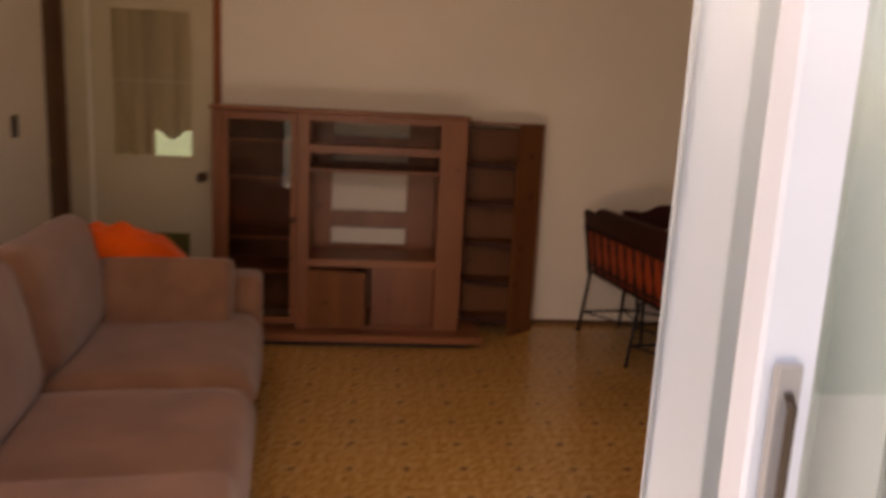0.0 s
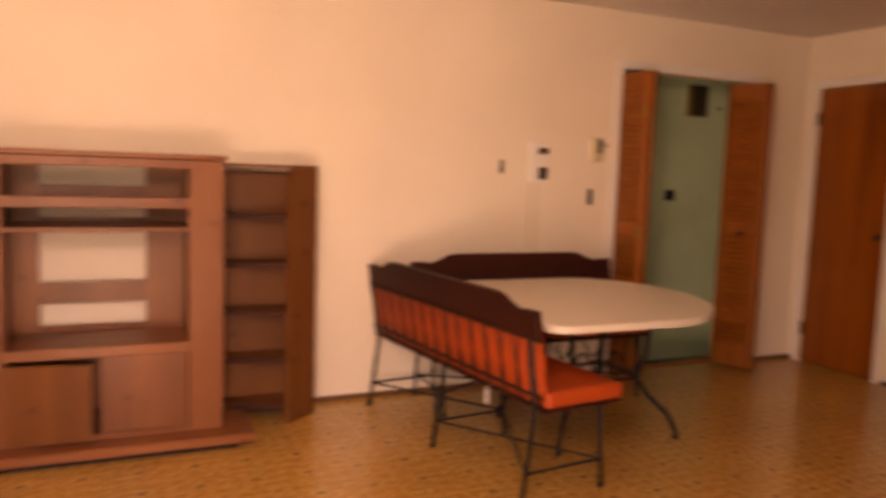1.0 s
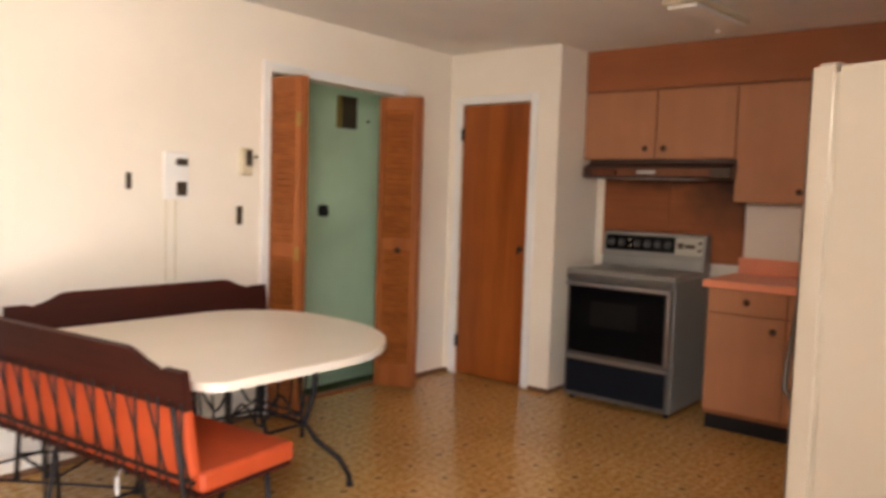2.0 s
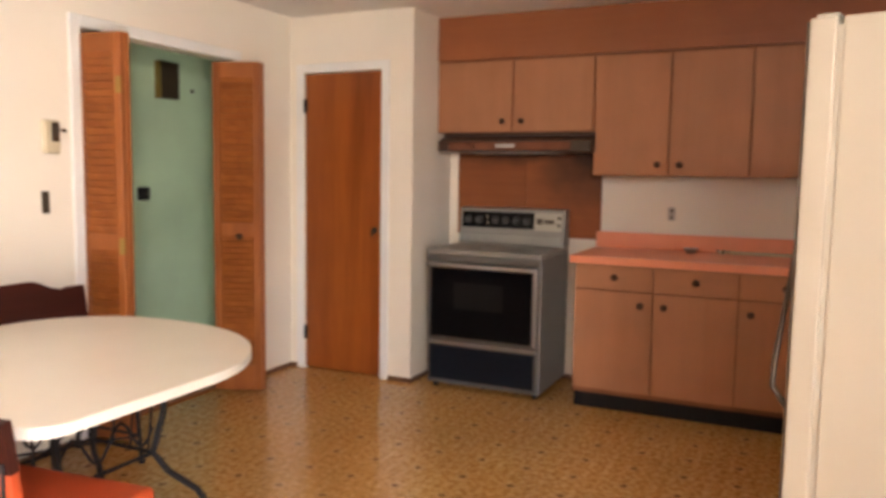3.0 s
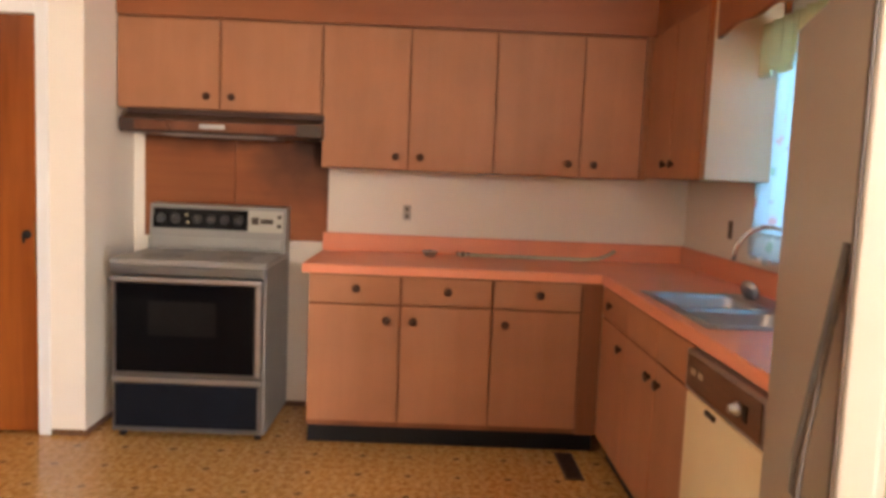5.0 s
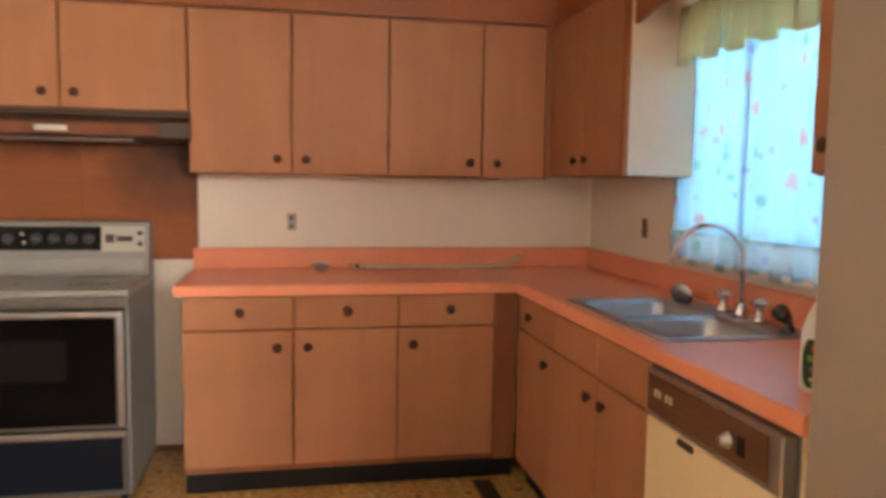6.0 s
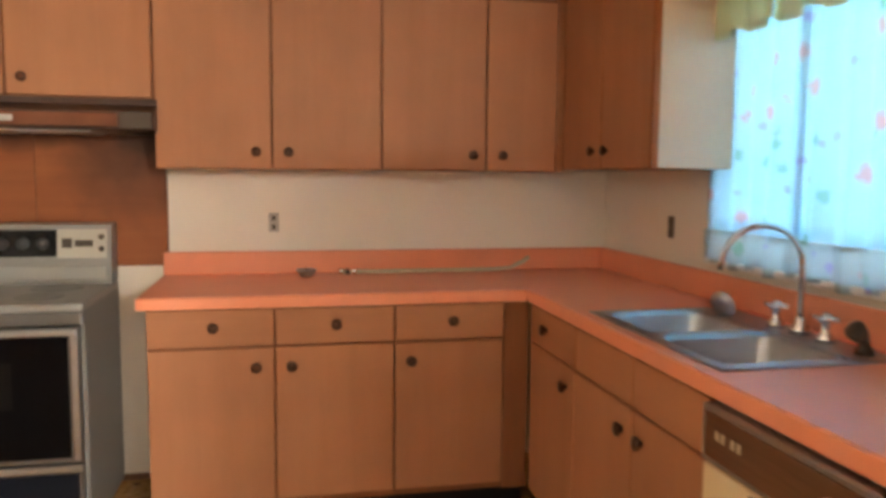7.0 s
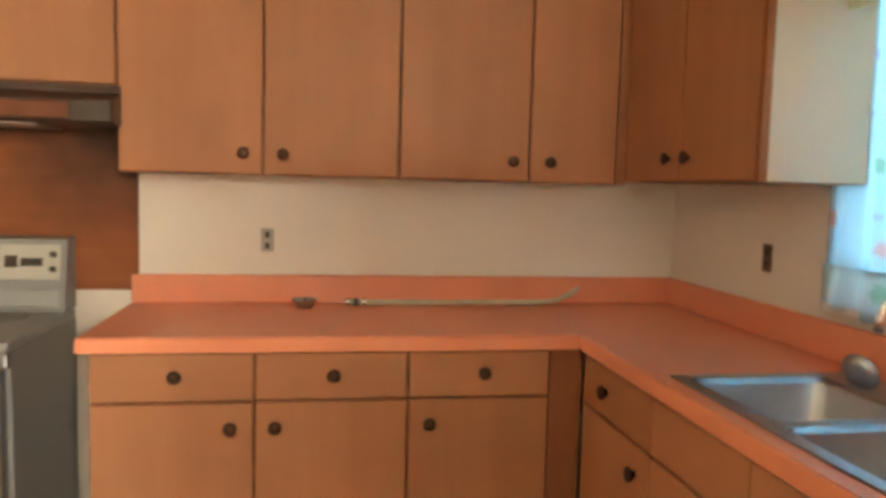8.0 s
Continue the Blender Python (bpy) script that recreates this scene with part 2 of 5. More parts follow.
DOORW = wood("varnished_slab_door", (0.40, 0.112, 0.020), (0.20, 0.045, 0.008), 0.36, 2, 9, coat=0.3, random_shift=0.05)
LOUV = wood("louvre_pine", (0.38, 0.122, 0.028), (0.24, 0.066, 0.014), 0.45, 2, 18, random_shift=0.12)
PINE = wood("knotty_pine", (0.28, 0.100, 0.040), (0.18, 0.056, 0.021), 0.42, 2, 12, knots=5.5, random_shift=0.10, coat=0.15)
PINEH = wood("knotty_pine_rail", (0.28, 0.100, 0.040), (0.18, 0.056, 0.021), 0.42, 0, 12, knots=5.5, random_shift=0.10, coat=0.15)
PINED = wood("bookcase_pine", (0.22, 0.080, 0.027), (0.14, 0.046, 0.015), 0.45, 2, 12, knots=5.5, random_shift=0.10)
DARKW = wood("dark_stained_rail", (0.058, 0.009, 0.004), (0.024, 0.004, 0.002), 0.62, 0, 14, random_shift=0.1)
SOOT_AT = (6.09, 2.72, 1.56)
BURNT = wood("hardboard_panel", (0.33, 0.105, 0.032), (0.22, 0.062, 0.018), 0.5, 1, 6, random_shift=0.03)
# old soot on the hardboard round SOOT_AT, and a band that darkens upward
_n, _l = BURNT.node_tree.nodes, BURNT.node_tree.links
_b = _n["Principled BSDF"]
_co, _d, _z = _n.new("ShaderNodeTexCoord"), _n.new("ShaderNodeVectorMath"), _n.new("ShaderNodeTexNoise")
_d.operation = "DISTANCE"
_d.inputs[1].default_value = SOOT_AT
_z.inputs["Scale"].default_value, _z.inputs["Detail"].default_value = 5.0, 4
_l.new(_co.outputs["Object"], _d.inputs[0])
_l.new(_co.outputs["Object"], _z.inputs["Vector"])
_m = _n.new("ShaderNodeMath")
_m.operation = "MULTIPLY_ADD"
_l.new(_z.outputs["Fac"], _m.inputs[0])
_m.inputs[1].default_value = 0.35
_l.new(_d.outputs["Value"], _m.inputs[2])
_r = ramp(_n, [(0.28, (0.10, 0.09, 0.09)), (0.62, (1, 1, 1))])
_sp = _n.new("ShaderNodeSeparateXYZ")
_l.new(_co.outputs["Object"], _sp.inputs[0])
# full-width band, darker from z 1.38 to 1.54, edge broken by noise
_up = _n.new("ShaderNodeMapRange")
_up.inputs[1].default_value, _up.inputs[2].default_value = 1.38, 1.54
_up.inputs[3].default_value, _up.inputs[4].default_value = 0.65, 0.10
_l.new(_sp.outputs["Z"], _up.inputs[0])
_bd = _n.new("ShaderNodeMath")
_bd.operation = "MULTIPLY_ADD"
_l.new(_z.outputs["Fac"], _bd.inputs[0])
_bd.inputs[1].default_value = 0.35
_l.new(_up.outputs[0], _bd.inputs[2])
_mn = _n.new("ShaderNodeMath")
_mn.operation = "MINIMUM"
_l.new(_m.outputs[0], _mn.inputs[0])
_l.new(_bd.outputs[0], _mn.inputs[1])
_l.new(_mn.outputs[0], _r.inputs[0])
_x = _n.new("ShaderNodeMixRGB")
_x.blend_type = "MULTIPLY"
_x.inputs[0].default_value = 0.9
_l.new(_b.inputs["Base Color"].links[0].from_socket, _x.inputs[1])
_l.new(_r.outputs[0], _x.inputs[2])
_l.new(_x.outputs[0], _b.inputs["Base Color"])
CORAL = plain("coral_laminate", (0.88, 0.325, 0.180), 0.33, vary=0.05, scale=5, bump=0.0)
BLACK = plain("black_toe_kick", (0.010, 0.009, 0.010), 0.5, spec=0.25)
IRON = plain("black_iron", (0.014, 0.011, 0.011), 0.5, spec=0.3)
KNOB = plain("bronze_knob", (0.085, 0.040, 0.022), 0.35, metal=0.6)
BRASS = plain("aged_brass", (0.35, 0.22, 0.07), 0.35, metal=0.9)
CHROME = plain("chrome", (0.72, 0.72, 0.72), 0.14, metal=1.0, vary=0.04, bump=0.0)
PATIOW = plain("cool_white_aluminium", (0.70, 0.78, 0.86), 0.4, vary=0.06, scale=3, bump=0.05)
STEEL = plain("brushed_steel", (0.46, 0.48, 0.51), 0.36, metal=1.0, vary=0.08, scale=12, bump=0.03)
ENAMEL = plain("almond_enamel", (0.46, 0.43, 0.37), 0.25, vary=0.04, scale=4, bump=0.01)
FRIDGE = plain("cream_enamel", (0.34, 0.295, 0.235), 0.32, vary=0.04, scale=3, bump=0.03, fine=400)
DWP = plain("cream_dishwasher_panel", (0.78, 0.64, 0.40), 0.35, vary=0.05, scale=4)
STOVE = plain("grey_stove_enamel", (0.25, 0.245, 0.23), 0.38, metal=0.1, vary=0.06, scale=4, bump=0.0)
STOVEM = plain("dull_stove_trim", (0.20, 0.20, 0.20), 0.33, metal=0.8, vary=0.08, bump=0.0)
STOVET = plain("stove_cooktop", (0.30, 0.295, 0.28), 0.32, metal=0.2, vary=0.08, scale=5, bump=0.0)
OVENG = plain("black_oven_glass", (0.004, 0.004, 0.005), 0.12, bump=0.0, spec=0.10)
OVENW = plain("oven_window", (0.012, 0.011, 0.011), 0.14, bump=0.0, spec=0.12)
DRAWB = plain("blue_black_drawer", (0.008, 0.010, 0.016), 0.45, spec=0.10)
GREYP = plain("grey_plastic", (0.35, 0.35, 0.34), 0.4)
OUTLET = plain("pale_grey_outlet", (0.46, 0.43, 0.38), 0.45)
OUTLB = plain("brown_outlet_plastic", (0.17, 0.11, 0.065), 0.45)
HANDM = plain("dull_handle_metal", (0.13, 0.12, 0.11), 0.5, metal=0.4)
DARKP = plain("dark_brown_plastic", (0.045, 0.028, 0.016), 0.4)
CREAMP = plain("cream_plastic", (0.62, 0.54, 0.38), 0.4)
TABLE = plain("cream_table_laminate", (0.80, 0.74, 0.64), 0.36, vary=0.03, scale=4, bump=0.0)
VINYL = plain("orange_vinyl", (0.47, 0.068, 0.018), 0.5, vary=0.16, scale=9, bump=0.2, fine=90)
SOFA = cloth("tan_upholstery", (0.26, 0.125, 0.072))
ORANGE = cloth("orange_fabric", (0.80, 0.10, 0.010), 300)
DOORC = curtain_cloth("brown_door_curtain", (0.58, 0.46, 0.32), (0.46, 0.34, 0.20), False)
OLIVE = cloth("olive_fabric", (0.10, 0.10, 0.028), 300)
DRAPE = curtain_cloth("white_drape", (0.68, 0.79, 0.90), (0.72, 0.70, 0.64), False)
FLORAL = curtain_cloth("floral_sheer", (0.70, 0.76, 0.78), (0.46, 0.68, 0.80), True)
HEMC = curtain_cloth("floral_hem", (0.66, 0.66, 0.62), (0.44, 0.54, 0.56), True)
VALANCE = curtain_cloth("yellow_valance", (0.86, 0.80, 0.58), (0.86, 0.80, 0.55), False)
GLASS = glass("clear_glass")
GREENGLASS = glass("greenish_glass", (0.86, 0.95, 0.90))
SMOKE = glass("cabinet_glass", (0.50, 0.46, 0.44))
DOORP = plain("cream_door_paint", (0.60, 0.52, 0.36), 0.45, vary=0.06, scale=3)
CONC = plain("concrete", (0.52, 0.51, 0.48), 0.85, vary=0.2, scale=4, bump=0.4)
GRASS = plain("lawn", (0.07, 0.11, 0.035), 0.95, vary=0.5, scale=3, bump=1.0, fine=60)
BASEB = plain("brown_baseboard", (0.16, 0.075, 0.035), 0.5)


# ---- builders ----
def box(bm, x0, y0, z0, x1, y1, z1, bevel=0.0, seg=1, m=None):
    r = bmesh.ops.create_cube(bm, size=1.0)
    mat = Matrix.Translation(((x0 + x1) / 2, (y0 + y1) / 2, (z0 + z1) / 2)) @ Matrix.Diagonal((abs(x1 - x0), abs(y1 - y0), abs(z1 - z0), 1))
    if m is not None:
        mat = m @ mat
    bmesh.ops.transform(bm, matrix=mat, verts=r["verts"])
    if bevel:
        es = list({e for v in r["verts"] for e in v.link_edges})
        bmesh.ops.bevel(bm, geom=es, offset=bevel, segments=seg, profile=0.5, affect="EDGES")
    return bm


def boxed(x0, y0, z0, x1, y1, z1, bevel=0.0, seg=1, m=None):
    return box(bmesh.new(), x0, y0, z0, x1, y1, z1, bevel, seg, m)


def tube(bm, a, b, r, r2=None, seg=12):
    a, b = Vector(a), Vector(b)
    d = b - a
    q = d.to_track_quat("Z", "Y").to_matrix().to_4x4()
    bmesh.ops.create_cone(bm, cap_ends=True, segments=seg, radius1=r, radius2=r if r2 is None else r2, depth=d.length,
                          matrix=Matrix.Translation((a + b) / 2) @ q)
    return bm


def bent(bm, pts, r, seg=10, cap=True):
    """A round rod swept along points."""
    rings = []
    pts = [Vector(p) for p in pts]
    for i, p in enumerate(pts):
        d = (pts[min(i + 1, len(pts) - 1)] - pts[max(i - 1, 0)]).normalized()
        ref = Vector((0, 0, 1)) if abs(d.z) < 0.9 else Vector((1, 0, 0))
        s = d.cross(ref).normalized()
        t = s.cross(d).normalized()
        rings.append([bm.verts.new(p + r * (math.cos(2 * math.pi * k / seg) * s + math.sin(2 * math.pi * k / seg) * t)) for k in range(seg)])
    for a, b in zip(rings, rings[1:]):
        for k in range(seg):
            bm.faces.new((a[k], a[(k + 1) % seg], b[(k + 1) % seg], b[k]))
    if cap:
        bm.faces.new(rings[0][::-1])
        bm.faces.new(rings[-1])
    return bm


def lathe(bm, profile, m=None, seg=20):
    """Turns (radius, height) pairs round z."""
    rings = []
    for r, z in profile:
        rings.append([bm.verts.new((r * math.cos(2 * math.pi * k / seg), r * math.sin(2 * math.pi * k / seg), z)) for k in range(seg)])
    for a, b in zip(rings, rings[1:]):
        for k in range(seg):
            bm.faces.new((a[k], a[(k + 1) % seg], b[(k + 1) % seg], b[k]))
    bm.faces.new(rings[0][::-1])
    bm.faces.new(rings[-1])
    if m is not None:
        bmesh.ops.transform(bm, matrix=m, verts=[v for ring in rings for v in ring])
    return bm


def slab(bm, outline, z0, z1, m=None):
    """A flat piece of any outline (x, y), from z0 to z1."""
    lo = [bm.verts.new((x, y, z0)) for x, y in outline]
    hi = [bm.verts.new((x, y, z1)) for x, y in outline]
    bm.faces.new(hi)
    bm.faces.new(lo[::-1])
    k = len(lo)
    for i in range(k):
        bm.faces.new((lo[i], lo[(i + 1) % k], hi[(i + 1) % k], hi[i]))
    if m is not None:
        bmesh.ops.transform(bm, matrix=m, verts=lo + hi)
    return bm


def pillow(bm, w, d, h, m, power=2.6, n=16, sag=0.0):
    """A soft cushion: rounded in plan and in section."""
    grid = {}
    for side in (1, -1):
        for i in range(n + 1):
            for j in range(n + 1):
                u, v = 2 * i / n - 1, 2 * j / n - 1
                e = (1 - abs(u) ** power) * (1 - abs(v) ** power)
                if side == -1 and (i in (0, n) or j in (0, n)):
                    grid[side, i, j] = grid[1, i, j]
                    continue
                z = side * h / 2 * max(0, e) ** 0.36
                if side == 1:
                    z -= sag * e
                wob = 0.012 * noise.noise((u * 2.1, v * 2.3, h * 7 + w * 3 + side))
                pinch = 1 - 0.03 * (abs(u) ** 6 * abs(v) ** 6)
                grid[side, i, j] = bm.verts.new(m @ Vector((u * w / 2 * pinch, v * d / 2 * pinch, z + wob * e)))
    for side in (1, -1):
        for i in range(n):
            for j in range(n):
                q = [grid[side, i, j], grid[side, i + 1, j], grid[side, i + 1, j + 1], grid[side, i, j + 1]]
                if len(set(q)) == 4:
                    bm.faces.new(q if side == 1 else q[::-1])
    return bm


def smooth_mesh(me, on):
    if on:
        me.polygons.foreach_set("use_smooth", [True] * len(me.polygons))


def part(name, bm, material, parent=None, label="", smooth=False, m=None):
    bmesh.ops.recalc_face_normals(bm, faces=bm.faces)
    me = bpy.data.meshes.new(name)
    bm.to_mesh(me)
    bm.free()
    me.materials.append(material)
    smooth_mesh(me, smooth)
    ob = new(name, me)
    if parent is not None:
        ob.parent = parent
    if m is not None:
        ob.matrix_basis = m
    if label:
        tagged(ob, label)
    return ob


def thing(name, m, label, category, group="", kind=""):
    ob = new(name)
    ob.empty_display_size = 0.05
    ob.matrix_basis = m
    return tagged(ob, label, category, group, kind)


def setting(name, bm, material, label, smooth=False):
    return tagged(part(name, bm, material, None, "", smooth), label, name.split("_")[0], "", "structure")


def knob_mesh(r=0.0195):
    bm = lathe(bmesh.new(), [(r * 0.45, 0), (r * 0.4, 0.010), (r, 0.014), (r, 0.021), (r * 0.6, 0.026), (0.002, 0.027)], None, 14)
    return bm


def pierced(us, vs, holes, w0, w1, m=None):
    """One solid slab over the grid us x vs, from w0 to w1, with the cells (i, j) in holes left open."""
    bm = bmesh.new()
    lo = {(i, j): bm.verts.new((u, v, w0)) for i, u in enumerate(us) for j, v in enumerate(vs)}
    hi = {(i, j): bm.verts.new((u, v, w1)) for i, u in enumerate(us) for j, v in enumerate(vs)}
    full = {(i, j) for i in range(len(us) - 1) for j in range(len(vs) - 1)} - set(holes)
    for i, j in full:
        q = ((i, j), (i + 1, j), (i + 1, j + 1), (i, j + 1))
        bm.faces.new([hi[k] for k in q])
        bm.faces.new([lo[k] for k in q[::-1]])
        for (a, b), (di, dj) in zip(((q[0], q[1]), (q[1], q[2]), (q[2], q[3]), (q[3], q[0])), ((0, -1), (1, 0), (0, 1), (-1, 0))):
            if (i + di, j + dj) not in full:
                bm.faces.new((lo[a], lo[b], hi[b], hi[a]))
    for v in [v for v in bm.verts if not v.link_faces]:
        bm.verts.remove(v)
    if m is not None:
        bmesh.ops.transform(bm, matrix=m, verts=bm.verts)
    return bm


# grids in (x, z) and in (y, z)
IN_XZ = Matrix(((1, 0, 0, 0), (0, 0, 1, 0), (0, 1, 0, 0), (0, 0, 0, 1)))
IN_YZ = Matrix(((0, 0, 1, 0), (1, 0, 0, 0), (0, 1, 0, 0), (0, 0, 0, 1)))
# faces toward -x and toward -y
TO_W = pose(0, 0, 0, 0, -90, 0)
TO_S = pose(0, 0, 0, 90, 0, 0)
# an outline in (y, z), drawn out along x
IN_YZ_SIDE = Matrix(((0, 0, 1, 0), (1, 0, 0, 0), (0, 1, 0, 0), (0, 0, 0, 1)))
DIALM = plain("dark_grey_dial", (0.09, 0.09, 0.09), 0.3, metal=0.3)

# ---- the setting ----
# room: x from XW to XE, y from YS to YN; the pantry closet juts out at XP
XW, XE, YS, YN, XP, H = -1.27, 6.10, 0.60, 4.69, 5.49, 2.43
YC = 3.74
setting("floor", boxed(XW - 0.1, YS - 0.16, -0.12, XE + 0.1, YN + 0.08, 0.0), FLOOR, "patterned brown and orange sheet vinyl floor")
setting("ceiling", boxed(XW - 0.15, YS - 0.15, H, XE + 0.15, YN + 1.1, H + 0.12), CEIL, "plain off-white painted ceiling")
# north wall with an outside door and the stairwell opening
D0, D1, DH = -1.13, -0.38, 2.04
S0, S1, SH = 3.78, 4.90, 2.06
bm = pierced([XW, D0, D1, S0, S1, XE], [0, DH, SH, H], [(1, 0), (3, 0), (3, 1)], YN, YN + 0.12, IN_XZ)
setting("wall_north", bm, WALL, "cream painted wall with a stairwell opening")
bm = pierced([YS - 0.15, 4.39, 4.67, YN + 0.12], [0, 2.03, H], [(1, 0)], XW - 0.12, XW, IN_YZ)
setting("wall_west", bm, WALL, "cream painted living room wall with a narrow doorway")
# hallway walls coloured dark brown so that the space looks unlit
setting("wall_hallway", boxed(XW - 1.2, 3.6, 0, XW - 1.1, 5.2, H), BASEB, "hallway wall, its darkness put into the brown colour")
bm = bmesh.new()
box(bm, XW - 1.1, 3.9, 0, XW - 0.121, 4.0, H)
box(bm, XW - 1.1, 4.95, 0, XW - 0.121, 5.05, H)
box(bm, XW - 1.1, 3.9, H, XW - 0.121, 5.05, H + 0.1)
setting("wall_hallway_side", bm, BASEB, "hallway side wall, its darkness put into the brown colour")
setting("floor_hallway", boxed(XW - 1.1, 4.0, -0.1, XW - 0.1, 4.95, -0.002), PINED, "bare board floor of the dark hallway")
setting("wall_east", boxed(XE, YS - 0.15, 0, XE + 0.12, YN + 1.1, H), WALL, "cream painted kitchen wall")
# pantry closet
P0, P1, PH = 3.965, 4.575, 2.05
bm = pierced([YC, P0, P1, YN], [0, PH, H], [(1, 0)], XP, XP + 0.10, IN_YZ)
setting("wall_pantry_side", boxed(XP + 0.10, YC, 0, XE, YC + 0.10, H), WALL, "white painted side of the pantry closet")
setting("wall_pantry", bm, WALL, "white painted pantry closet wall")
# south wall with patio opening and kitchen window
G0, G1, GH = -0.35, 1.95, 2.07
K0, K1, KZ0, KZ1 = 4.06, 5.07, 1.08, 2.05
bm = pierced([XW, G0, G1, K0, K1, XE], [0, KZ0, KZ1, GH, H], [(1, 0), (1, 1), (1, 2), (3, 1)], YS - 0.15, YS, IN_XZ)
setting("wall_south", bm, WALL, "cream painted wall with a patio opening and a window")
# stairwell behind the louvred doors
setting("wall_stairwell", boxed(S0 - 0.6, 5.56, -1.2, XP + 0.5, 5.66, H), GREEN, "mint green painted stairwell wall")
bm = bmesh.new()
box(bm, S0 - 0.7, YN + 0.121, -1.2, S0 - 0.6, 5.66, H)
box(bm, XP + 0.5, YN + 0.121, -1.2, XP + 0.6, 5.66, H)
setting("wall_stairwell_side", bm, GREEN, "mint green painted stairwell side wall")
for i in range(4):
    tagged(part("stair_tread", boxed(S0 - 0.6 + 0.5 * i, YN + 0.13, -0.40 - 0.18 * i, S0 - 0.1 + 0.5 * i, 5.56, -0.36 - 0.18 * i, 0.006), PINED),
           "plain wooden basement stair tread", "stair tread", "basement stair treads", "structure")
setting("trim_threshold", boxed(S0, YN + 0.06, -0.012, S1, YN + 0.14, 0.012, 0.005), LOUV, "worn wooden threshold strip")
# outdoors
setting("ground", boxed(-60, -60, -0.25, 60, 60, -0.20), GRASS, "mown lawn round the house")
setting("pavement", boxed(-2.5, -2.6, -0.20, 4.0, YS - 0.16, -0.04), CONC, "grey concrete patio slab")

# casings and baseboards
bm = bmesh.new()
box(bm, S0 - 0.06, YN - 0.016, 0, S0, YN - 0.001, SH + 0.06, 0.004)
box(bm, S1, YN - 0.016, 0, S1 + 0.06, YN - 0.001, SH + 0.06, 0.004)
box(bm, S0, YN - 0.016, SH, S1, YN - 0.001, SH + 0.06, 0.004)
setting("trim_stairwell_casing", bm, WHITE, "white painted opening casing")
bm = bmesh.new()
box(bm, XP - 0.016, P0 - 0.06, 0, XP - 0.001, P0, PH + 0.06, 0.004)
box(bm, XP - 0.016, P1, 0, XP - 0.001, P1 + 0.06, PH + 0.06, 0.004)
box(bm, XP - 0.016, P0, PH, XP - 0.001, P1, PH + 0.06, 0.004)
setting("trim_pantry_casing", bm, WHITE, "white painted pantry door casing")
bm = bmesh.new()
box(bm, D0 - 0.13, YN - 0.018, 0, D0 - 0.01, YN - 0.001, DH + 0.08, 0.004)
box(bm, D0 - 0.01, YN - 0.018, DH, D1 + 0.01, YN - 0.001, DH + 0.08, 0.004)
setting("trim_door_casing", bm, DOORP, "cream painted outside door casing")
setting("trim_door_jamb", boxed(D1, YN - 0.03, 0, D1 + 0.045, YN - 0.001, DH + 0.08, 0.004), DOORW, "reddish brown stained door jamb strip")
# dark panel added across the doorway so that it reads as a dark strip
d = tagged(part("dark_doorway_panel", boxed(XW - 0.060, 4.392, 0.01, XW - 0.025, 4.668, 2.028, 0.002), BASEB), "dark brown panel with a knob, added across the narrow doorway", "door", "", "structure")
kn = part("door_knob", knob_mesh(0.022), BRASS, d, "", True)
kn.matrix_basis = pose(XW - 0.025, 4.43, 1.0, 0, 90, 0)
# added dark strip that hides the lit jamb face
setting("trim_closet_jamb", boxed(XW - 0.024, 4.655, 0, XW + 0.010, 4.669, 2.028, 0.002), BASEB, "dark brown strip added over the lit doorway jamb")
bm = bmesh.new()
for x0, x1 in ((D1 + 0.05, S0 - 0.06), (S1 + 0.06, XP)):
    box(bm, x0, YN - 0.010, 0, x1, YN - 0.001, 0.030, 0.003)
box(bm, XP - 0.010, P1 + 0.06, 0, XP - 0.001, YN - 0.011, 0.030, 0.003)
box(bm, XP - 0.010, YC - 0.01, 0, XP - 0.001, P0 - 0.06, 0.030, 0.003)
box(bm, XP, YC - 0.010, 0, XE, YC - 0.001, 0.030, 0.003)
box(bm, XE - 0.010, 2.66, 0, XE - 0.001, YC - 0.011, 0.030, 0.003)
setting("baseboard", bm, BASEB, "thin dark brown base strip")

# pantry slab door
d = tagged(part("door_1", boxed(XP + 0.004, P0 + 0.004, 0.012, XP + 0.040, P1 - 0.004, PH - 0.004, 0.002), DOORW), "plain varnished orange-brown slab pantry door, closed", "door", "", "structure")
kn = part("door_knob", bent(lathe(bmesh.new(), [(0.022, 0), (0.022, 0.006), (0.010, 0.010), (0.010, 0.026)], TO_W), [(-0.03, 0, 0.01), (-0.036, 0, -0.01), (-0.03, 0, -0.04)], 0.006), IRON, d, "black iron latch")
kn.location = (XP + 0.004, P0 + 0.055, 1.00)
part("keeper_plate", boxed(XP - 0.001, P0 + 0.004, 0.80, XP + 0.003, P0 + 0.016, 1.06), BRASS, d)
for z in (1.83, 0.26):
    part("hinge", tube(boxed(XP - 0.004, P1 - 0.02, z - 0.045, XP + 0.003, P1 + 0.02, z + 0.045), (XP - 0.008, P1 - 0.002, z - 0.048), (XP - 0.008, P1 - 0.002, z + 0.048), 0.007, None, 8), IRON, d)

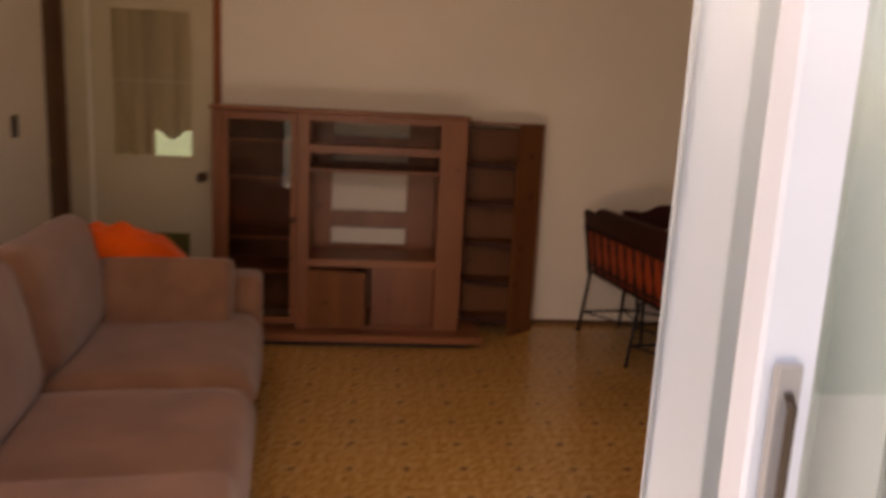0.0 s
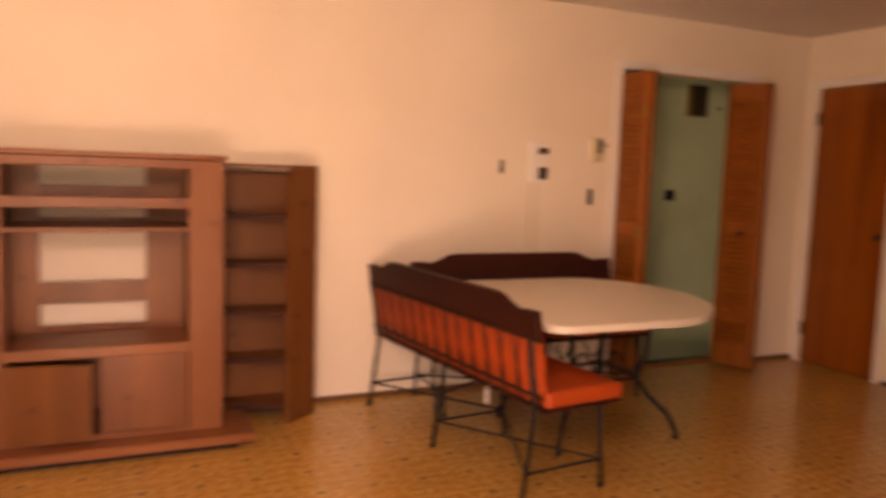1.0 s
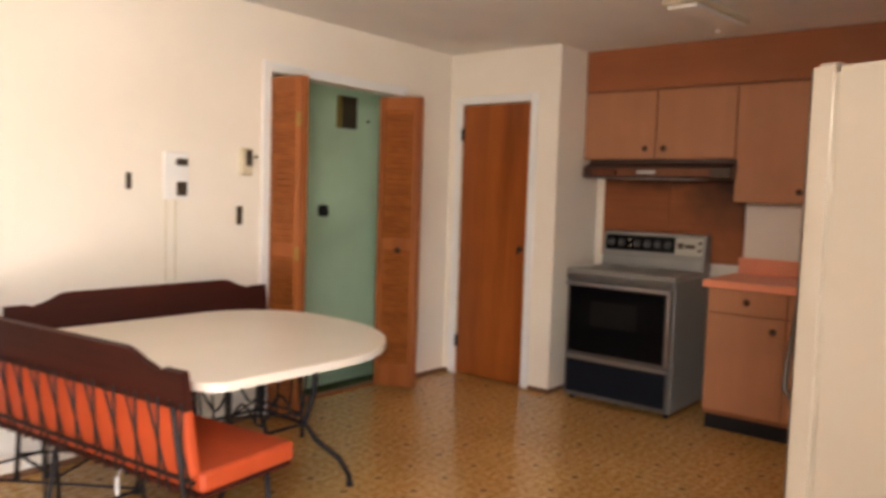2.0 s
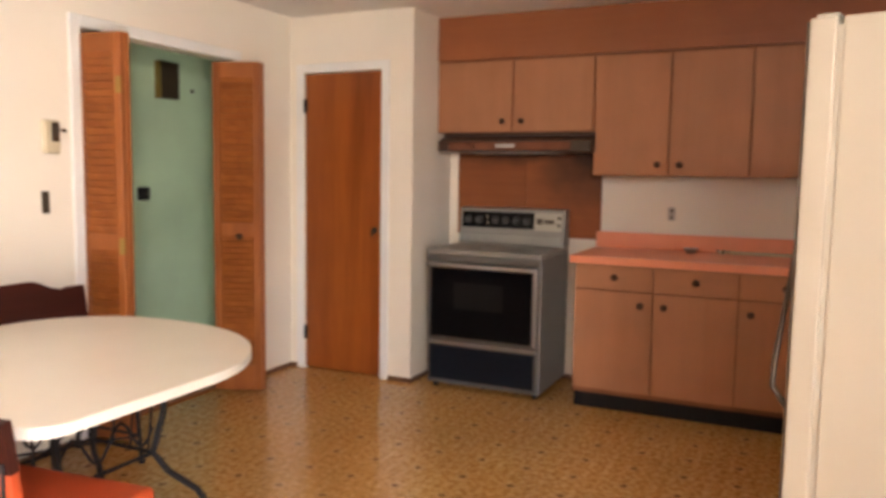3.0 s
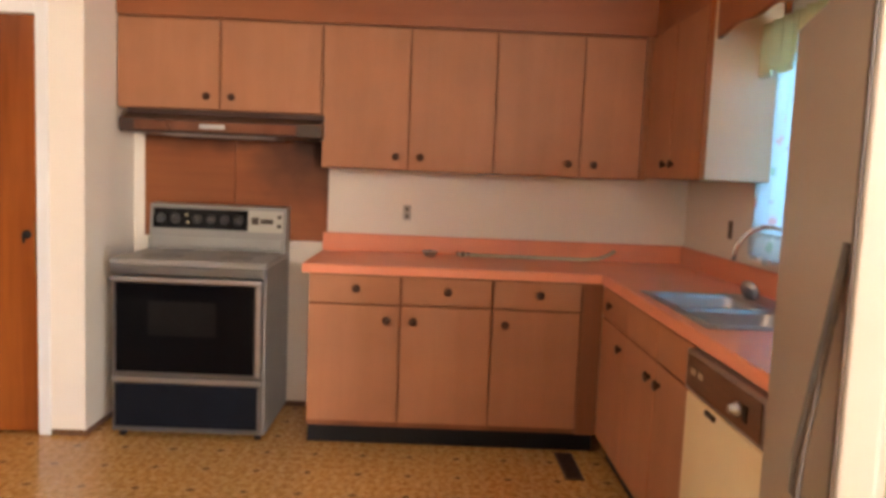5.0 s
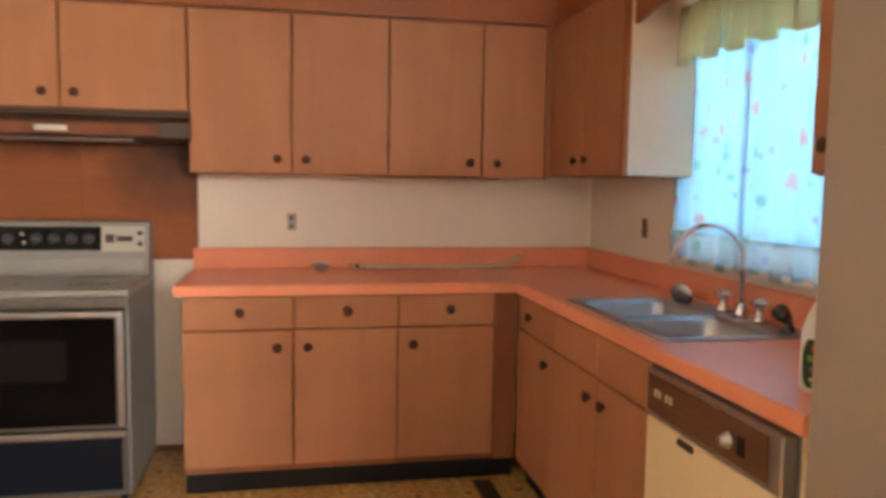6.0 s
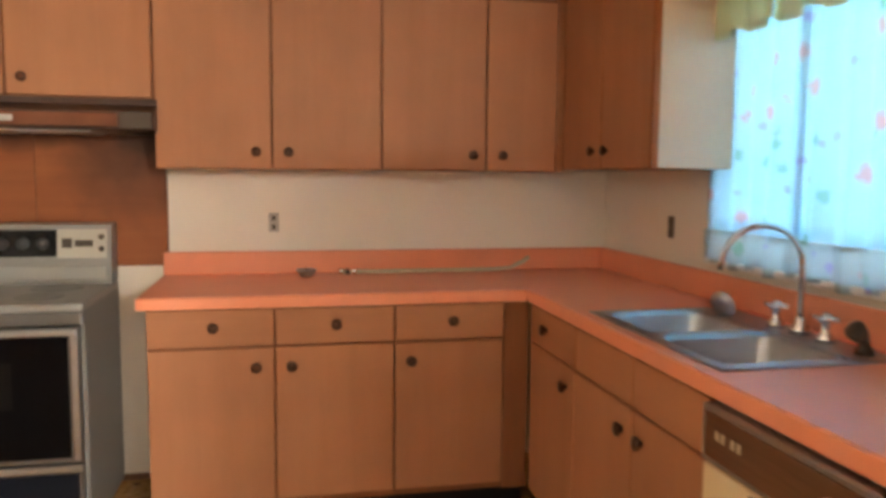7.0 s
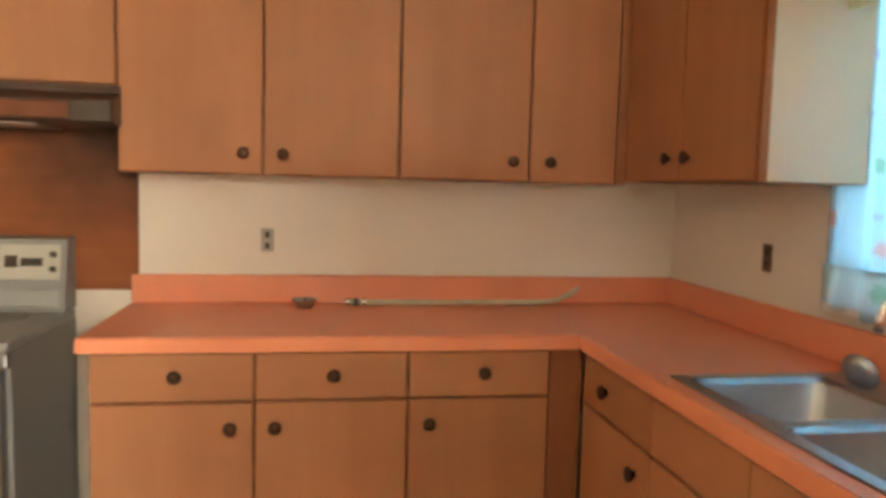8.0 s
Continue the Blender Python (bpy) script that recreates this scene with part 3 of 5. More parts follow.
# outside door with a curtained pane
d = thing("door_2", pose(D0, YN, 0), "cream painted outside door with a curtained glass pane", "door", "", "structure")
w = D1 - D0
bm = bmesh.new()
for x0, x1, z0, z1 in ((0.01, 0.125, 0.01, DH - 0.01), (w - 0.125, w - 0.005, 0.01, DH - 0.01), (0.125, w - 0.125, 0.01, 1.03), (0.125, w - 0.125, 1.94, DH - 0.01)):
    box(bm, x0, 0.004, z0, x1, 0.044, z1)
part("door_leaf", bm, DOORP, d)
part("panel", boxed(0.16, -0.004, 0.16, w - 0.16, 0.003, 0.55, 0.004), OLIVE, d, "dull olive lower panel")
part("pane", boxed(0.125, 0.022, 1.03, w - 0.125, 0.027, 1.94), GLASS, d)
bm = bmesh.new()
for x0, x1, z0, z1 in ((0.115, 0.14, 1.02, 1.95), (w - 0.14, w - 0.115, 1.02, 1.95), (0.14, w - 0.14, 1.02, 1.045), (0.14, w - 0.14, 1.925, 1.95)):
    box(bm, x0, -0.006, z0, x1, 0.0035, z1, 0.003)
part("pane_frame", bm, DOORP, d)
part("glazing_bar", boxed(0.14, 0.006, 1.494, w - 0.14, 0.020, 1.508), DOORP, d)
kn = part("door_knob", lathe(bmesh.new(), [(0.03, 0), (0.03, 0.006), (0.011, 0.012), (0.011, 0.032), (0.027, 0.040), (0.029, 0.055), (0.018, 0.066), (0.003, 0.067)], TO_S), KNOB, d, "dark bronze knob", True)
kn.location = (w - 0.075, 0.004, 0.92)


def drape(name, x0, x1, y, z0, z1, folds, depth, material, parent=None, label="", wave=0.0, n=90, rows=14, ends=0.0):
    """Hanging cloth with pleats that open out downward, with its own thickness."""
    bm = bmesh.new()
    sheets = []
    for off in (0.0, 0.004):
        g = []
        for j in range(rows + 1):
            v = j / rows
            row = []
            for i in range(n + 1):
                u = i / n
                ph = 2 * math.pi * folds * (u + 0.015 * math.sin(9 * u + 2 * v))
                a = depth * (0.55 + 0.45 * v) * (0.75 + 0.5 * noise.noise((u * 5, v * 1.2, folds)))
                x = x0 + (x1 - x0) * u + 0.25 * a * math.sin(2 * ph) + ends * v * (u - 0.5)
                z = z1 + (z0 - z1) * v + (wave * math.sin(ph * 0.5 + 1) if j == rows else 0)
                row.append(bm.verts.new((x, y + off + a * math.sin(ph), z)))
            g.append(row)
        sheets.append(g)
    f, b = sheets
    for j in range(rows):
        for i in range(n):
            bm.faces.new((f[j][i], f[j][i + 1], f[j + 1][i + 1], f[j + 1][i]))
            bm.faces.new((b[j][i], b[j + 1][i], b[j + 1][i + 1], b[j][i + 1]))
    for g0, g1, edge in ((f, b, 0), (f, b, n)):
        for j in range(rows):
            bm.faces.new((g0[j][edge], g0[j + 1][edge], g1[j + 1][edge], g1[j][edge]))
    for j in (0, rows):
        for i in range(n):
            bm.faces.new((f[j][i], f[j][i + 1], b[j][i + 1], b[j][i]))
    return part(name, bm, material, parent, label, True)


drape("curtain", 0.09, 0.37, 0.070, 1.02, 1.96, 3, 0.012, DOORC, d, "dim brownish door curtain", n=40)
drape("curtain", 0.335, w - 0.09, 0.110, 1.17, 1.96, 3, 0.016, DOORC, d, "dim brownish door curtain", wave=0.03, n=50)

# bifold louvred doors, two pairs, each folded out into the room
def louvre_leaf(parent, a, b, z0, z1, hinges):
    a, b = Vector((*a, 0)), Vector((*b, 0))
    w = (b - a).length
    m = Matrix.Translation(a) @ Matrix.Rotation(math.atan2(b.y - a.y, b.x - a.x), 4, "Z")
    leaf = part("door_leaf", boxed(0, -0.014, z0, 0.045, 0.014, z1, 0.003), LOUV, parent, "", False, m)
    part("stile", boxed(w - 0.045, -0.014, z0, w, 0.014, z1, 0.003), LOUV, leaf)
    for r0, r1 in ((z0, z0 + 0.16), (0.98, 1.06), (z1 - 0.09, z1)):
        part("rail", boxed(0.045, -0.012, r0, w - 0.045, 0.012, r1), LOUV, leaf)
    first = None
    k = 0
    for lo, hi in ((z0 + 0.16, 0.98), (1.06, z1 - 0.09)):
        n = int((hi - lo) / 0.036)
        for i in range(n):
            z = lo + (i + 0.5) * (hi - lo) / n
            if first is None:
                s = part("slat", boxed(0.040, -0.024, -0.0035, w - 0.040, 0.024, 0.0035), LOUV, leaf)
                first = s.data
            else:
                s = new("slat", first)
                s.parent = leaf
            s.matrix_basis = Matrix.Translation((0, 0, z)) @ Matrix.Rotation(radians(-64), 4, "X")
            k += 1
    if hinges:
        for z in (1.78, 1.00, 0.28):
            part("hinge", boxed(w - 0.03, -0.018, z - 0.04, w + 0.004, -0.0141, z + 0.04), BRASS, leaf, "brass hinge")
    return leaf


bf = thing("bifold_door", pose(0, 0, 0), "varnished pine louvred bifold door, folded open", "door", "louvred bifold doors", "structure")
louvre_leaf(bf, (S0 + 0.012, YN + 0.02), (3.822, 4.445), 0.02, 2.03, True)
louvre_leaf(bf, (3.852, 4.445), (3.892, YN + 0.02), 0.02, 2.03, False)
bf = thing("bifold_door", pose(0, 0, 0), "varnished pine louvred bifold door with a round pull, folded open", "door", "louvred bifold doors", "structure")
lf = louvre_leaf(bf, (4.735, YN + 0.02), (4.85, 4.445), 0.02, 2.03, False)
kn = part("pull", knob_mesh(0.02), KNOB, lf)
kn.matrix_basis = pose(0.16, -0.012, 0.98, 90)
louvre_leaf(bf, (4.872, 4.445), (4.885, YN + 0.02), 0.02, 2.03, False)

# sliding patio door: outer frame, sliding panel pushed open, track
d = thing("door_3", pose(0, YS, 0), "white sliding patio door, pushed open", "door", "", "structure")
bm = bmesh.new()
box(bm, G0, -0.15, 0.0, G0 + 0.05, -0.002, GH)
box(bm, G1 - 0.05, -0.15, 0.0, G1, -0.002, GH)
box(bm, G0 + 0.05, -0.15, GH - 0.05, G1 - 0.05, -0.002, GH)
part("frame", bm, PATIOW, d)
part("track", box(box(boxed(G0 + 0.05, -0.15, 0.002, G1 - 0.05, -0.002, 0.018), G0 + 0.05, -0.12, 0.018, G1 - 0.05, -0.112, 0.034), G0 + 0.05, -0.05, 0.018, G1 - 0.05, -0.042, 0.034), STEEL, d)
PX = 0.982
sl = part("sliding_panel", boxed(PX, -0.155, 0.036, PX + 0.062, -0.105, GH - 0.055, 0.004), PATIOW, d, "white sliding panel stile")
bm = bmesh.new()
box(bm, G1 - 0.115, -0.155, 0.036, G1 - 0.055, -0.105, GH - 0.055)
box(bm, PX + 0.062, -0.155, 0.036, G1 - 0.115, -0.105, 0.12)
box(bm, PX + 0.062, -0.155, GH - 0.13, G1 - 0.115, -0.105, GH - 0.055)
part("rail", bm, PATIOW, sl)
part("pane", boxed(PX + 0.060, -0.134, 0.118, G1 - 0.113, -0.128, GH - 0.128), GREENGLASS, sl).visible_shadow = False
hd = part("handle", boxed(PX + 0.014, -0.166, 0.99, PX + 0.042, -0.156, 1.21, 0.003), GREYP, sl, "grey recessed pull plate")
part("grip", bent(bmesh.new(), [(PX + 0.028, -0.166, 1.01), (PX + 0.028, -0.176, 1.02), (PX + 0.028, -0.176, 1.17), (PX + 0.028, -0.166, 1.18)], 0.005), DARKP, hd)
part("lock", boxed(PX - 0.006, -0.145, 1.0, PX - 0.001, -0.118, 1.035), GREYP, sl)
cz = thing("curtain", pose(0, 0, 0), "white pleated patio drape drawn to the side", "curtain")
drape("drape", 0.985, 1.88, 0.700, 0.02, 2.16, 8, 0.060, DRAPE, cz, "", n=120)
part("rod", tube(bmesh.new(), (-0.4, 0.665, 2.18), (2.05, 0.665, 2.18), 0.012), WHITE, cz)
for x in (-0.35, 2.0):
    part("bracket", boxed(x - 0.01, YS + 0.001, 2.16, x + 0.01, 0.665, 2.20), WHITE, cz)

# kitchen window
d = thing("window_1", pose(0, YS, 0), "white framed kitchen window behind sheer curtains", "window", "", "structure")
bm = bmesh.new()
for x0, x1, z0, z1 in ((K0, K0 + 0.045, KZ0, KZ1), (K1 - 0.045, K1, KZ0, KZ1), (K0 + 0.045, K1 - 0.045, KZ0, KZ0 + 0.045), (K0 + 0.045, K1 - 0.045, KZ1 - 0.045, KZ1), ((K0 + K1) / 2 - 0.02, (K0 + K1) / 2 + 0.02, KZ0 + 0.045, KZ1 - 0.045)):
    box(bm, x0, -0.11, z0, x1, -0.05, z1)
part("window_frame", bm, WHITE, d)
part("window_sill", boxed(K0 - 0.03, -0.05, KZ0 - 0.025, K1 + 0.03, 0.055, KZ0 - 0.001, 0.004), WHITE, d)
for x0, x1 in ((K0 + 0.045, (K0 + K1) / 2 - 0.02), ((K0 + K1) / 2 + 0.02, K1 - 0.045)):
    part("pane", boxed(x0, -0.083, KZ0 + 0.045, x1, -0.078, KZ1 - 0.045), GLASS, d).visible_shadow = False

# ---- kitchen ----
EAST = lambda y: pose(5.48, y, 0, 0, 0, -90)
SOUTH = lambda x: pose(x, 1.192, 0, 0, 0, 180)


def add_knob(parent, x, y, z):
    k = part("knob", knob_mesh(), KNOB, parent, "", True)
    k.matrix_basis = pose(x, y, z, 90)
    return k


def base_unit(m, w, doors, drawers, depth=0.55, label="", top=0.872):
    """doors, drawers: (x0, x1, knob x or None); the front is local -y."""
    u = thing("base_cabinet", m, label, "cabinet", "kitchen base cabinets")
    part("body", boxed(0, 0.002, 0.105, w, depth, top), CARC, u)
    if top < 0.872:
        part("front_rail", boxed(0, 0.002, top + 0.0005, w, 0.020, 0.872), CARC, u)
    part("toe_kick", boxed(0, 0.055, 0.0, w, depth, 0.104), BLACK, u, "black recessed toe kick")
    for x0, x1, k in doors:
        d = part("door", boxed(x0 + 0.004, -0.018, 0.135, x1 - 0.004, 0.0015, 0.722, 0.003), CAB, u)
        if k is not None:
            add_knob(d, k, -0.018, 0.65)
    for x0, x1, k in drawers:
        d = part("drawer", boxed(x0 + 0.004, -0.018, 0.730, x1 - 0.004, 0.0015, 0.868, 0.003), CABH, u)
        if k is not None:
            add_knob(d, k, -0.018, 0.803)
    return u


LB = "tan veneer base cabinet with round bronze knobs"
base_unit(EAST(2.642), 0.456, [(0, 0.456, 0.388)], [(0, 0.456, 0.235)], label=LB)
base_unit(EAST(2.186), 0.450, [(0, 0.450, 0.060)], [(0, 0.450, 0.228)], label=LB)
base_unit(EAST(1.736), 0.440, [(0, 0.440, 0.064)], [(0, 0.440, 0.230)], label=LB)
fl = thing("corner_filler", EAST(1.296), "tan veneer corner filler of the base cabinets", "cabinet")
part("filler", boxed(0.0, -0.012, 0.105, 0.103, 0.02, 0.872), CARC, fl)
part("toe_kick", boxed(0.0, 0.055, 0.0, 0.103, 0.075, 0.104), BLACK, fl)
base_unit(SOUTH(5.445), 0.515, [(0.045, 0.515, 0.435)], [(0.045, 0.515, 0.228)], label="tan veneer corner base cabinet with bronze knobs")
base_unit(SOUTH(4.93), 0.805, [(0, 0.42, 0.36), (0.42, 0.805, 0.48)], [(0, 0.42, None), (0.42, 0.805, None)], label="tan veneer sink base cabinet with two doors", top=0.735)
# end panel beside the dishwasher
tagged(part("end_panel", boxed(3.506, 0.62, 0.0, 3.518, 1.198, 0.872, 0.002), DWP), "cream painted end panel under the counter", "panel")

# worktop: an L with upstands and a cut-out for the sink
CT = 0.918
wt = thing("worktop", pose(0, 0, 0), "coral orange laminate worktop with upstand", "countertop")
SX0, SX1, SY0, SY1 = 4.185, 4.92, 0.68, 1.145
bm = pierced([3.505, SX0, SX1, 5.455, 6.098], [0.602, SY0, SY1, 1.203, 2.668], [(1, 1), (0, 3), (1, 3), (2, 3)], 0.876, CT)
part("top", bm, CORAL, wt)
bm = bmesh.new()
box(bm, 5.447, 1.205, 0.873, 5.4545, 2.672, CT - 0.001, 0.003)
box(bm, 3.499, 1.2035, 0.873, 5.4545, 1.2115, CT - 0.001, 0.003)
box(bm, 3.497, 0.602, 0.873, 3.5045, 1.2095, CT - 0.001, 0.003)
part("edge_band", bm, CORAL, wt)
bm = bmesh.new()
box(bm, 6.078, 0.622, CT + 0.0005, 6.0985, 2.668, 1.022, 0.004)
box(bm, 3.50, 0.6015, CT + 0.0005, 6.0985, 0.6215, 1.022, 0.004)
part("upstand", bm, CORAL, wt)

# sink
sk = thing("sink", pose(0, 0, CT), "stainless steel double bowl sink with chrome taps", "sink")
xm = (SX0 + SX1) / 2


def bowl(x0, x1, y0, y1, depth):
    bm = bmesh.new()
    rings = []
    for dz, ins, rad in ((0.004, 0.0, 0.05), (-0.01, 0.006, 0.05), (-depth + 0.03, 0.014, 0.06), (-depth, 0.045, 0.05)):
        ring = []
        for cx, cy, a0 in ((x1, y1, 0), (x0, y1, 90), (x0, y0, 180), (x1, y0, 270)):
            sx, sy = (1 if cx == x1 else -1), (1 if cy == y1 else -1)
            ox, oy = cx - sx * (ins + rad), cy - sy * (ins + rad)
            for k in range(6):
                a = radians(a0 + 90 * k / 5)
                ring.append(bm.verts.new((ox + rad * math.cos(a), oy + rad * math.sin(a), dz)))
        rings.append(ring)
    n = len(rings[0])
    for p, q in zip(rings, rings[1:]):
        for i in range(n):
            bm.faces.new((p[i], q[i], q[(i + 1) % n], p[(i + 1) % n]))
    bm.faces.new(rings[-1])
    return bm, rings[0]


for x0, x1 in ((SX0 + 0.02, xm - 0.015), (xm + 0.015, SX1 - 0.02)):
    bm, _ = bowl(x0, x1, SY0 + 0.10, SY1 - 0.012, 0.17)
    bo = part("bowl", bm, STEEL, sk, "", True)
    bo.modifiers.new("thickness", "SOLIDIFY").thickness = 0.003
    part("drain", lathe(bmesh.new(), [(0.042, 0), (0.042, 0.004), (0.03, 0.003), (0.005, 0.002)], pose((x0 + x1) / 2, (SY0 + SY1) / 2 + 0.03, -0.168)), CHROME, bo, "", True)
bm = bmesh.new()
rim = ((SX0 - 0.02, SX1 + 0.02, SY1 - 0.0155, SY1 + 0.018), (SX0 - 0.02, SX1 + 0.02, SY0 - 0.02, SY0 + 0.1035), (SX0 - 0.02, SX0 + 0.0235, SY0 + 0.1035, SY1 - 0.0155),
       (SX1 - 0.0235, SX1 + 0.02, SY0 + 0.1035, SY1 - 0.0155), (xm - 0.0185, xm + 0.0185, SY0 + 0.1035, SY1 - 0.0155))
for x0, x1, y0, y1 in rim:
    box(bm, x0, y0, 0.001, x1, y1, 0.006, 0.0015)
part("rim", bm, STEEL, sk)
fx, fy = 4.487, SY0 + 0.035
pts = [(fx, fy, 0.006), (fx, fy, 0.20)]
for k in range(1, 13):
    a = math.pi * k / 12 * 0.97
    pts.append((fx + 0.02 * (1 - math.cos(a)), fy + 0.115 * (1 - math.cos(a)), 0.20 + 0.115 * math.sin(a)))
pts.append((pts[-1][0] + 0.004, pts[-1][1] + 0.002, pts[-1][2] - 0.02))
fa = part("spout", bent(bmesh.new(), pts, 0.0085, 14), CHROME, sk, "chrome swan neck spout", True)
part("spout_base", lathe(bmesh.new(), [(0.028, 0), (0.026, 0.02), (0.016, 0.034), (0.014, 0.05)], pose(fx, fy, 0.006)), CHROME, sk, "", True)
for x in (fx - 0.105, fx + 0.105):
    tp = part("tap", lathe(bmesh.new(), [(0.026, 0), (0.024, 0.015), (0.013, 0.028), (0.012, 0.05), (0.017, 0.056), (0.015, 0.075), (0.004, 0.082)], pose(x, fy, 0.006)), CHROME, sk, "chrome cross handle tap", True)
    bm = bmesh.new()
    for a in (25, 115):
        dx, dy = 0.036 * math.cos(radians(a)), 0.036 * math.sin(radians(a))
        tube(bm, (x - dx, fy - dy, 0.071), (x + dx, fy + dy, 0.071), 0.0065)
    part("handle", bm, CHROME, tp, "", True)
part("strainer", lathe(bmesh.new(), [(0.020, 0), (0.044, 0.012), (0.044, 0.018), (0.020, 0.016), (0.006, 0.020), (0.003, 0.035)], pose(4.80, SY0 + 0.09, 0.035, 70, 0, 25)), STEEL, sk, "", True)
so = part("side_spray", lathe(bmesh.new(), [(0.024, 0), (0.022, 0.012), (0.014, 0.02), (0.014, 0.03)], pose(4.24, SY0 + 0.035, 0.006)), DARKP, sk, "dark side spray", True)
part("spray_head", lathe(bmesh.new(), [(0.012, -0.03), (0.022, 0.0), (0.026, 0.03), (0.018, 0.034), (0.016, 0.01)], pose(4.24, SY0 + 0.05, 0.055, -55, 0, 20)), DARKP, so, "", True)

# dishwasher
dw = thing("dishwasher", pose(4.125, 1.206, 0, 0, 0, 180), "cream dishwasher with a woodgrain control panel under the counter", "dishwasher")
W = 0.598
part("body", boxed(0.004, 0.012, 0.10, W, 0.55, 0.868), STOVE, dw)
part("toe_kick", boxed(0.01, 0.05, 0.0, W - 0.006, 0.53, 0.099), BLACK, dw)
part("door", boxed(0.008, -0.022, 0.13, W - 0.006, 0.0115, 0.732, 0.004), DWP, dw, "cream enamel door panel")
cp = part("control_panel", boxed(0.004, -0.026, 0.738, W - 0.002, 0.0115, 0.866, 0.004), STEEL, dw, "metal framed control panel")
WOODG = wood("woodgrain_trim", (0.17, 0.085, 0.045), (0.075, 0.032, 0.016), 0.35, 0, 26)
part("woodgrain", boxed(0.022, -0.0295, 0.752, W - 0.045, -0.0265, 0.853), WOODG, cp, "brown woodgrain strip")
for x in (0.07, 0.092, 0.128, 0.150):
    part("button", boxed(x, -0.035, 0.800, x + 0.009, -0.030, 0.820, 0.001), CREAMP, cp)
dl = part("dial", lathe(bmesh.new(), [(0.020, 0), (0.019, 0.010), (0.014, 0.012), (0.012, 0.026), (0.003, 0.027)], pose(0.42, -0.030, 0.800, 90)), STEEL, cp, "round metal dial", True)
part("dial_plate", boxed(0.45, -0.0325, 0.778, 0.475, -0.030, 0.82), BLACK, cp)
part("latch", boxed(0.19, -0.032, 0.708, 0.26, -0.0225, 0.726, 0.003), DARKP, dw)

# upper cabinets and the soffit over them
UF = 5.868


def upper_unit(m, w, z0, doors, depth=0.228, label="", side=None):
    u = thing("wall_cabinet", m, label, "cabinet", "kitchen wall cabinets")
    part("body", boxed(0, 0.002, z0, w, depth, 2.139), CARC, u)
    for x0, x1, k in doors:
        d = part("door", boxed(x0 + 0.005, -0.018, z0 + 0.004, x1 - 0.005, 0.0015, 2.125, 0.003), CAB, u)
        add_knob(d, k, -0.018, z0 + 0.072)
    return u


UB = "tan veneer wall cabinet with round bronze knobs"
UE = lambda y: pose(UF, y, 0, 0, 0, -90)
upper_unit(UE(3.737), 1.082, 1.660, [(0, 0.543, 0.475), (0.543, 1.082, 0.607)], label="short tan veneer wall cabinet over the range hood")
upper_unit(UE(2.655), 0.917, 1.385, [(0, 0.462, 0.397), (0.462, 0.917, 0.528)], label=UB)
upper_unit(UE(1.738), 0.786, 1.385, [(0, 0.461, 0.399), (0.461, 0.786, 0.534)], label=UB)
SIDEP = plain("warm_cream_paint", (0.70, 0.52, 0.35), 0.5, vary=0.05, scale=3)
us = upper_unit(pose(5.845, 0.918, 0, 0, 0, 180), 0.853, 1.395, [(0.03, 0.44, 0.372), (0.44, 0.853, 0.495)], depth=0.315, label="tan corner wall cabinet with a cream side")
part("side_panel", boxed(0.854, 0.004, 1.397, 0.866, 0.314, 2.138, 0.001), SIDEP, us, "cream painted side")
part("filler", boxed(-0.027, -0.033, 1.386, -0.006, 0.001, 2.138), CAB, us)
part("edge_strip", boxed(0.850, -0.019, 1.396, 0.867, 0.0035, 2.138), LOUV, us)
part("trim_strip", boxed(0.8665, 0.285, 1.397, 0.874, 0.3145, 2.138), DOORW, us)
upper_unit(pose(3.892, 0.918, 0, 0, 0, 180), 0.47, 1.390, [(0, 0.47, 0.062)], depth=0.315, label="tan veneer wall cabinet beside the window")
bm = bmesh.new()
box(bm, 5.856, 0.905, 2.1405, XE - 0.001, YC - 0.001, H - 0.001)
box(bm, 3.40, YS + 0.001, 2.1405, 5.8555, 0.905, H - 0.001)
setting("trim_soffit", bm, SOFF, "brown wood panel soffit over the wall cabinets")
# scalloped valance board over the window
out = [(3.894, 2.139), (4.975, 2.139)]
for k in range(0, 41):
    u = k / 40
    out.append((4.975 - (4.975 - 3.894) * u, 1.985 + 0.02 * math.sin(math.pi * u) ** 0.6 - 0.008 * math.cos(6 * math.pi * u)))
vb = slab(bmesh.new(), [(x, z) for x, z in out], -0.010, 0.010, Matrix(((1, 0, 0, 0), (0, 0, 1, 0.895), (0, 1, 0, 0), (0, 0, 0, 1))))
tagged(part("valance_board", vb, SOFF), "brown scalloped wooden valance board over the window", "valance board")

# range hood and backing panel
hb = thing("range_hood", UE(3.735), "dark brown range hood under the short cabinet", "range hood")
out = [(-0.115, 1.530), (-0.125, 1.538), (-0.125, 1.598), (-0.030, 1.632), (-0.030, 1.657), (0.226, 1.657), (0.226, 1.530)]
HOODM = plain("dark_brown_hood", (0.050, 0.024, 0.017), 0.32, metal=0.3)
COPPER = plain("copper_hood_panel", (0.15, 0.058, 0.032), 0.28, metal=0.7, vary=0.25, scale=9)
part("canopy", slab(bmesh.new(), out, 0.060, 1.095, IN_YZ_SIDE), HOODM, hb)
part("front_panel", boxed(0.135, -0.131, 1.542, 0.965, -0.1255, 1.592, 0.002), COPPER, hb, "shiny copper front panel")
part("badge", boxed(0.47, -0.1345, 1.556, 0.60, -0.1315, 1.580, 0.001), STEEL, hb, "plain metal badge strip")
